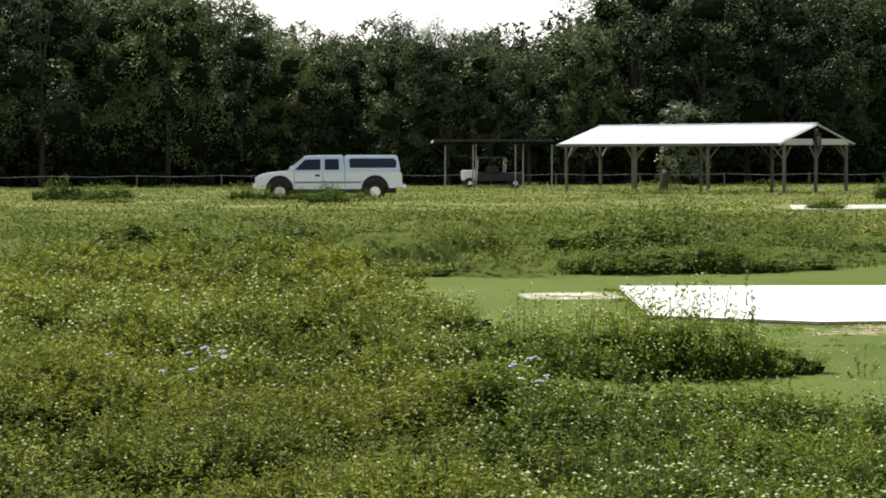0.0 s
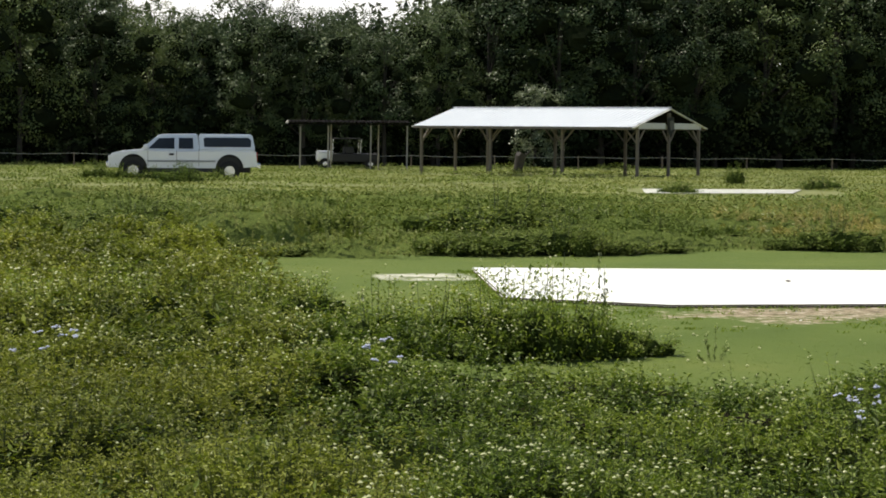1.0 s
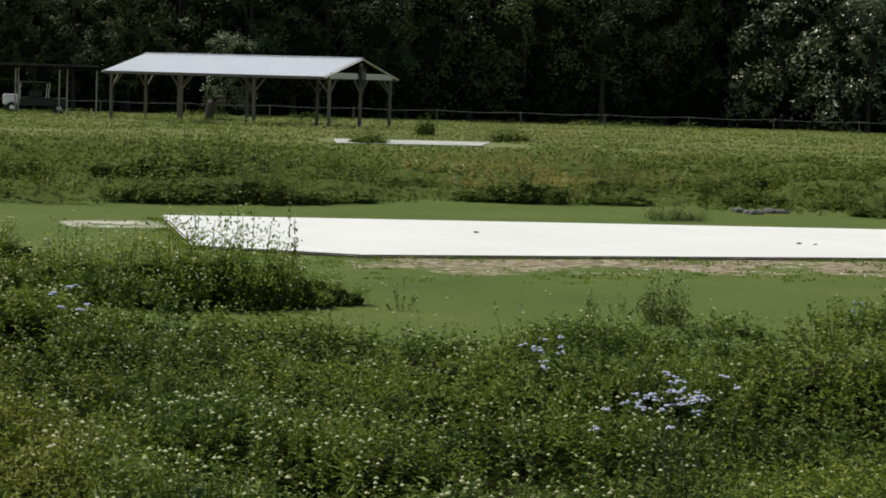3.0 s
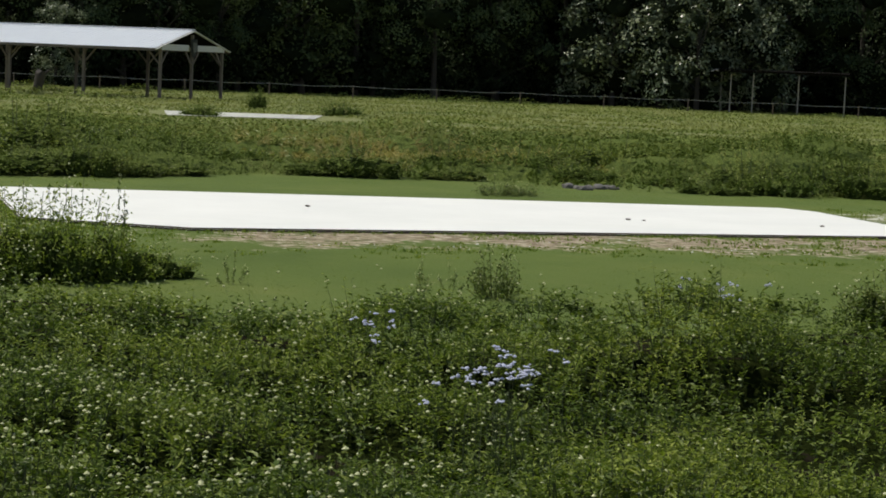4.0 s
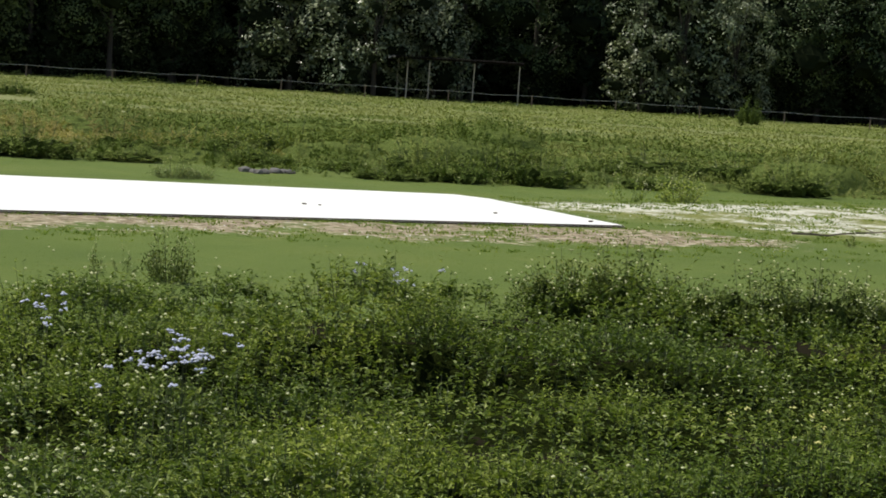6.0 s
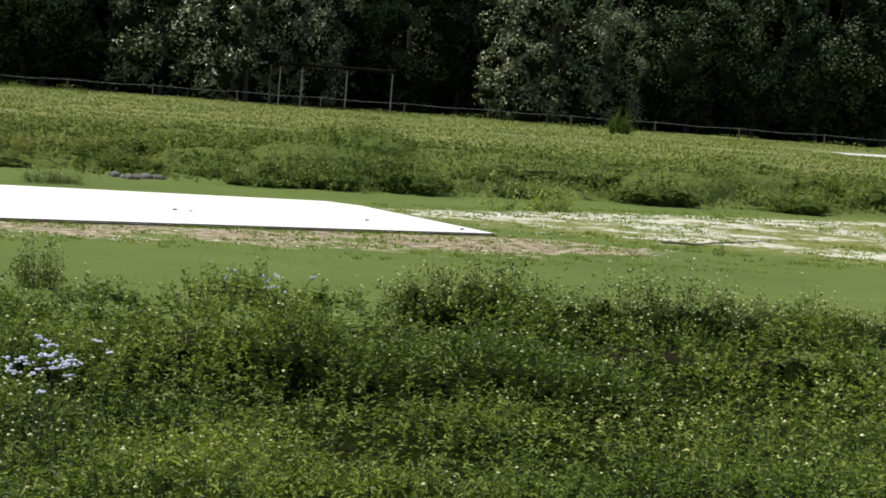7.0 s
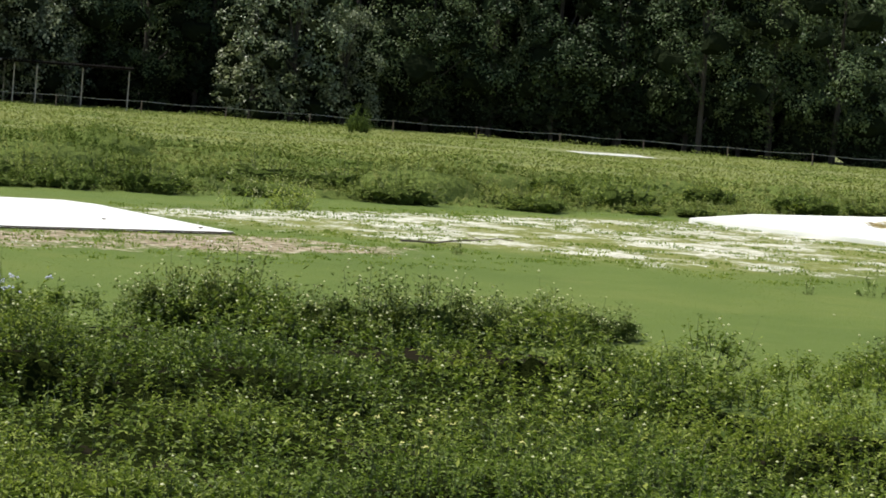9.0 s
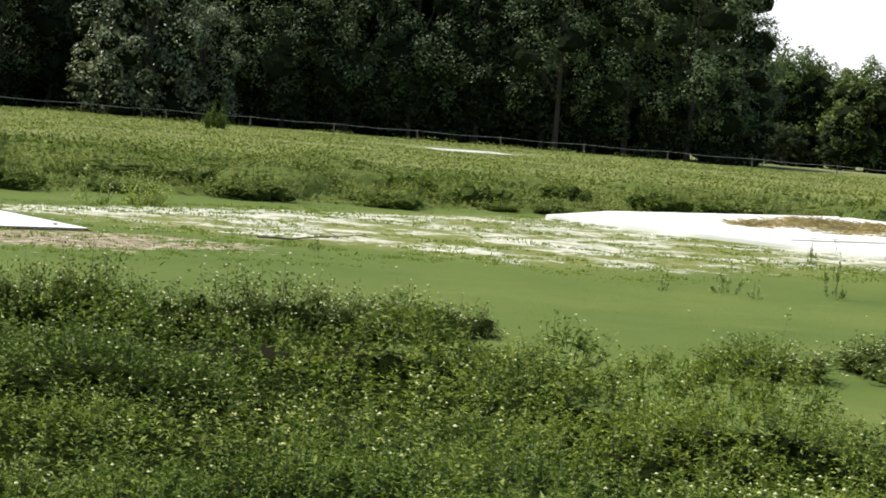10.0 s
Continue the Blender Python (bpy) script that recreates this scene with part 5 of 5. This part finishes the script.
def build_fence():
    """Posts with a white tape along the wood."""
    ob = thing("fence", Matrix.Identity(4), "low wooden post fence with a white tape along the wood", "fence")
    places = []
    az = -14.0
    while az < 52:
        d = float(np.interp(az, [-14, 0, 12, 20, 30, 42, 52], [126, 126, 128, 134, 136, 134, 132]))
        x, y = polar(az, d)
        places.append(Vector((x, y, float(terrain(x, y)))))
        az += 2.1
    for p in places:
        bm = bmesh.new()
        rod(bm, p - Vector((0, 0, 0.4)), p + Vector((0.0, 0.0, 0.8)), 0.04, 0.036)
        part("post", bm, TWIG, ob)
    for hh, wd in ((0.74, 0.02),):
        for p, q in zip(places, places[1:]):
            bm = bmesh.new()
            mid = (p + q) / 2 + Vector((0, -0.06, hh - 0.06))
            bar(bm, p + Vector((0, -0.06, hh)), mid, 0.012, wd)
            bar(bm, mid, q + Vector((0, -0.06, hh)), 0.012, wd)
            part("tape", bm, TAPE, ob, "white fence tape")


def flat_pad(name, corners, thick, mat, label, category, kind=""):
    bm = bmesh.new()
    z0 = min(float(terrain(x, y)) for x, y in corners)
    vs = [bm.verts.new((x, y, float(terrain(x, y)) + thick)) for x, y in corners]
    f = bm.faces.new(vs)
    if f.normal.z < 0:
        f.normal_flip()
    bmesh.ops.solidify(bm, geom=[f], thickness=thick + 0.15)
    me = bpy.data.meshes.new(name)
    bm.to_mesh(me)
    bm.free()
    me.materials.append(mat)
    return tagged(new(name, me), label, category, kind=kind)


def build_hay():
    rng = np.random.default_rng(51)
    n = 5200
    a, r = rng.uniform(0, 2 * np.pi, n), np.sqrt(rng.uniform(0, 1, n))
    lump = 0.6 + 0.8 * nz(np.cos(a) * r, np.sin(a) * r, 4.0, 3)
    x, y = 30.2 + np.cos(a) * r * 2.4, 28.2 + np.sin(a) * r * 1.5
    keep = lump + rng.normal(0, 0.1, n) > 0.75 + 0.35 * r
    z = 0.065 + rng.uniform(0, 1, n) * 0.16 * (1 - r ** 2) * lump
    v, f = leaf_arrays(rng, np.stack([x, y, z], 1)[keep], 0.2, 0.022, 0.25)
    ob = new("hay", mesh_from("hay", v, f, [HAY]))
    tagged(ob, "loose heap of trampled brown hay on the concrete", "hay", kind="stuff")


def stone(name, x, y, r, seed, mat, label, category, group="", flat=0.6):
    bm = bmesh.new()
    bmesh.ops.create_icosphere(bm, subdivisions=2, radius=r)
    for v in bm.verts:
        k = 1 + 0.35 * noise.noise(v.co * (1.6 / r) + Vector((seed, 0, 0)))
        v.co = Vector((v.co.x * k, v.co.y * k, v.co.z * k * flat))
    me = bpy.data.meshes.new(name)
    bm.to_mesh(me)
    bm.free()
    me.materials.append(mat)
    ob = new(name, me)
    ob.location = (x, y, float(terrain(x, y)) + r * flat * 0.35)
    return tagged(ob, label, category, group)


def build_branch():
    rng = random.Random(8)
    bm = bmesh.new()
    pts = [Vector((13.6 + 2.3 * i / 7, 21.3 + 1.1 * i / 7 + rng.uniform(-0.08, 0.08), 0.02 + rng.uniform(0, 0.05))) for i in range(8)]
    for i, (p, q) in enumerate(zip(pts, pts[1:])):
        rod(bm, p, q, 0.013 - 0.0012 * i, 0.0118 - 0.0012 * i, 6)
        if i % 2:
            rod(bm, p, p + Vector((rng.uniform(-0.1, 0.3), rng.uniform(-0.3, 0.3), rng.uniform(0.03, 0.1))), 0.006, 0.003, 5)
    me = bpy.data.meshes.new("fallen_branch")
    bm.to_mesh(me)
    bm.free()
    me.materials.append(TWIG)
    tagged(new("fallen_branch", me), "thin dead branch lying on the sandy ground", "branch")


def build_stump():
    x, y = polar(5.45, 112)
    ob = thing("dead_trunk", pose(x, y, float(terrain(x, y)), 0, 6, 0), "broken pale dead tree trunk standing behind the shelter", "tree")
    bm = bmesh.new()
    rod(bm, (0, 0, -0.3), (0.12, 0, 0.95), 0.2, 0.26, 12)
    for v in bm.verts:
        if v.co.z > 0.9:
            v.co.z += 0.3 * noise.noise(v.co * 3)
    part("trunk", bm, BARK, ob)
    bm = bmesh.new()
    rod(bm, (0.3, 0, 0.9), (0.55, 0, 1.15), 0.07, 0.03, 7)
    part("limb", bm, BARK, ob)


def build_lawn_flowers():
    """Tiny pale clover heads in the short turf before the weeds."""
    rng = np.random.default_rng(62)
    x, y = sector(rng, 2600, 13.0, 27.0, 1.0, 51.0)
    near, mid, az = edges_at(x, y)
    r = np.hypot(x, y)
    k = (r > near - 0.4) & (rng.uniform(0, 1, len(x)) < np.clip(1.1 - (r - near) / 4.5, 0.06, 1) * nz(x, y, 0.7, 63)) & ~((x < 12.6) & (y > 20.8))
    x, y = x[k], y[k]
    v, f = bud_arrays(rng, np.stack([x, y, np.full(len(x), 0.012)], 1), 0.011)
    ob = new("clover", mesh_from("clover", v, f, [PETAL]))
    tagged(ob, "tiny pale clover heads in the short turf", "flowers", kind="stuff")


def build_turf_tufts():
    """Low yellow-green tufts that break up the sandy patch, the soil strip and the pads' edges."""
    rng = np.random.default_rng(64)
    n = 26000
    x, y = rng.uniform(2.0, 34.0, n), rng.uniform(15.5, 34.0, n)
    worn = (x > 11.8) & (y < 23.2 + 0.283 * x) & (y > 35.4 - 1.1 * x) & (y > 14.0 + 0.22 * x) & (x < 25.5)
    strip = (y > 18.6) & (y < 21.15 + 0.045 * x) & (x < 14.0)
    pad = (x > 1.9) & (x < 12.3) & (y > 21.25 + 0.07 * (x - 3.5)) & (y < 27.2)
    grow = nz(x, y, 1.3, 65) * 0.6 + nz(x, y, 4.0, 66) * 0.4
    k = ((worn & (grow > 0.47)) | (strip & (grow > 0.42) & (rng.uniform(0, 1, n) < 0.8))) & ~pad & ~((x > 23.9) & (y > 22.0))
    edge_x = rng.uniform(2.2, 12.2, 420)
    edge_y = 21.3 + 0.085 * np.maximum(edge_x - 3.5, 0) - np.abs(rng.normal(0.03, 0.08, 420))
    end_y = rng.uniform(21.4, 26.9, 160)
    edge_x = np.concatenate([edge_x, 2.0 - np.abs(rng.normal(-0.02, 0.07, 160)) + np.maximum(0, 22.1 - end_y) * 1.6])
    edge_y = np.concatenate([edge_y, end_y])
    keep = nz(edge_x, edge_y, 1.1, 67) > 0.38
    x, y = np.concatenate([x[k], edge_x[keep]]), np.concatenate([y[k], edge_y[keep]])
    m = 7
    px = np.repeat(x, m) + rng.normal(0, 0.04, len(x) * m)
    py = np.repeat(y, m) + rng.normal(0, 0.04, len(x) * m)
    high = np.repeat(rng.uniform(0.01, 0.032, len(x)), m)
    v, f = blade_arrays(rng, np.stack([px, py, np.full(len(px), -0.002)], 1), high, 0.02, 0.9)
    ob = new("grass_tufts", mesh_from("grass_tufts", v, f, [TURF]))
    tagged(ob, "low yellow-green grass tufts on worn sandy ground", "grass", kind="stuff")


def build_pebbles():
    """Loose bits of stone and chalk on the worn ground."""
    rng = np.random.default_rng(61)
    n = 1500
    x, y = rng.uniform(2.5, 25, n), rng.uniform(18.5, 28.5, n)
    strip = (y > 19.6) & (y < 21.9) & (x < 14)
    worn = (x > 12.3) & (y < 22.6 + 0.283 * x) & (y > 37.0 - 1.1 * x) & (y > 15.0 + 0.22 * x)
    k = (strip & (rng.uniform(0, 1, n) < 0.8)) | (worn & (rng.uniform(0, 1, n) < 0.5))
    x, y = x[k], y[k]
    r = rng.uniform(0.008, 0.018, len(x))
    v, f = bud_arrays(rng, np.stack([x, y, np.full(len(x), -0.003)], 1), r)
    ob = new("pebbles", mesh_from("pebbles", v, f, [CONCRETE, ROCK], (np.arange(len(f)) // 12) % 3 // 2))
    tagged(ob, "scattered pale stone chips on worn ground", "stones", kind="stuff")


build_pavilion()
build_shed(-0.3, 2.75, 117.0, [(0.1, 0.1, 2.25), (0.33, 0.1, 2.3), (0.68, 0.1, 2.3), (0.98, 0.1, 2.3), (0.35, 2.9, 2.4), (0.75, 2.9, 2.4)], 2.6, 0.12,
           "dark low open field shed with pale posts", 1)
build_shed(22.4, 25.65, 140.0, [(0.1, 0.1, 2.4), (0.27, 0.1, 2.4), (0.615, 0.1, 2.45), (0.966, 0.1, 2.45), (0.02, 2.6, 2.4)], 2.72, 0.08,
           "open field shed with a rusty corrugated roof at the wood's edge", 2)
build_truck()
build_cart()
build_fence()
flat_pad("pavement_3", [(10.3, 67.5), (15.0, 68.5), (16.6, 74.5), (11.2, 74.0)], 0.03, CONCRETE, "distant pale concrete pad in the meadow", "concrete pad", "structure")
flat_pad("pavement_4", [(66.0, 87.5), (71.5, 88.6), (75.0, 95.0), (69.0, 93.0)], 0.03, CONCRETE, "far pale sandy pad in the meadow", "concrete pad", "structure")
build_hay()
plank = flat_pad("plank", [(25.6, 24.75), (29.5, 25.1), (29.5, 25.4), (25.6, 25.05)], 0.12, WHITE_WOOD, "long white board lying along the concrete pad", "board")
for i_st in range(9):
    q_st = random.Random(i_st)
    stone("stone", 10.2 + 0.9 * q_st.random(), 29.9 + 0.5 * q_st.random(), 0.05 + 0.06 * q_st.random(), i_st * 3.1, ROCK, "grey stone in a small rubble heap beside the weeds", "stone", "rubble heap")
for x_bit, y_bit, r_bit in ((5.35, 24.6, 0.032), (8.75, 23.6, 0.03), (8.9, 23.5, 0.02), (10.9, 23.2, 0.026), (11.7, 22.4, 0.03)):
    bit = stone("dry_leaf", x_bit, y_bit, r_bit, x_bit * 7.0, TWIG, "dark dry curled leaf lying on the concrete pad", "leaf", "leaves on the pad", 0.3)
    bit.location.z = 0.036 + r_bit * 0.2
build_branch()
build_stump()
build_pebbles()
build_lawn_flowers()
build_turf_tufts()
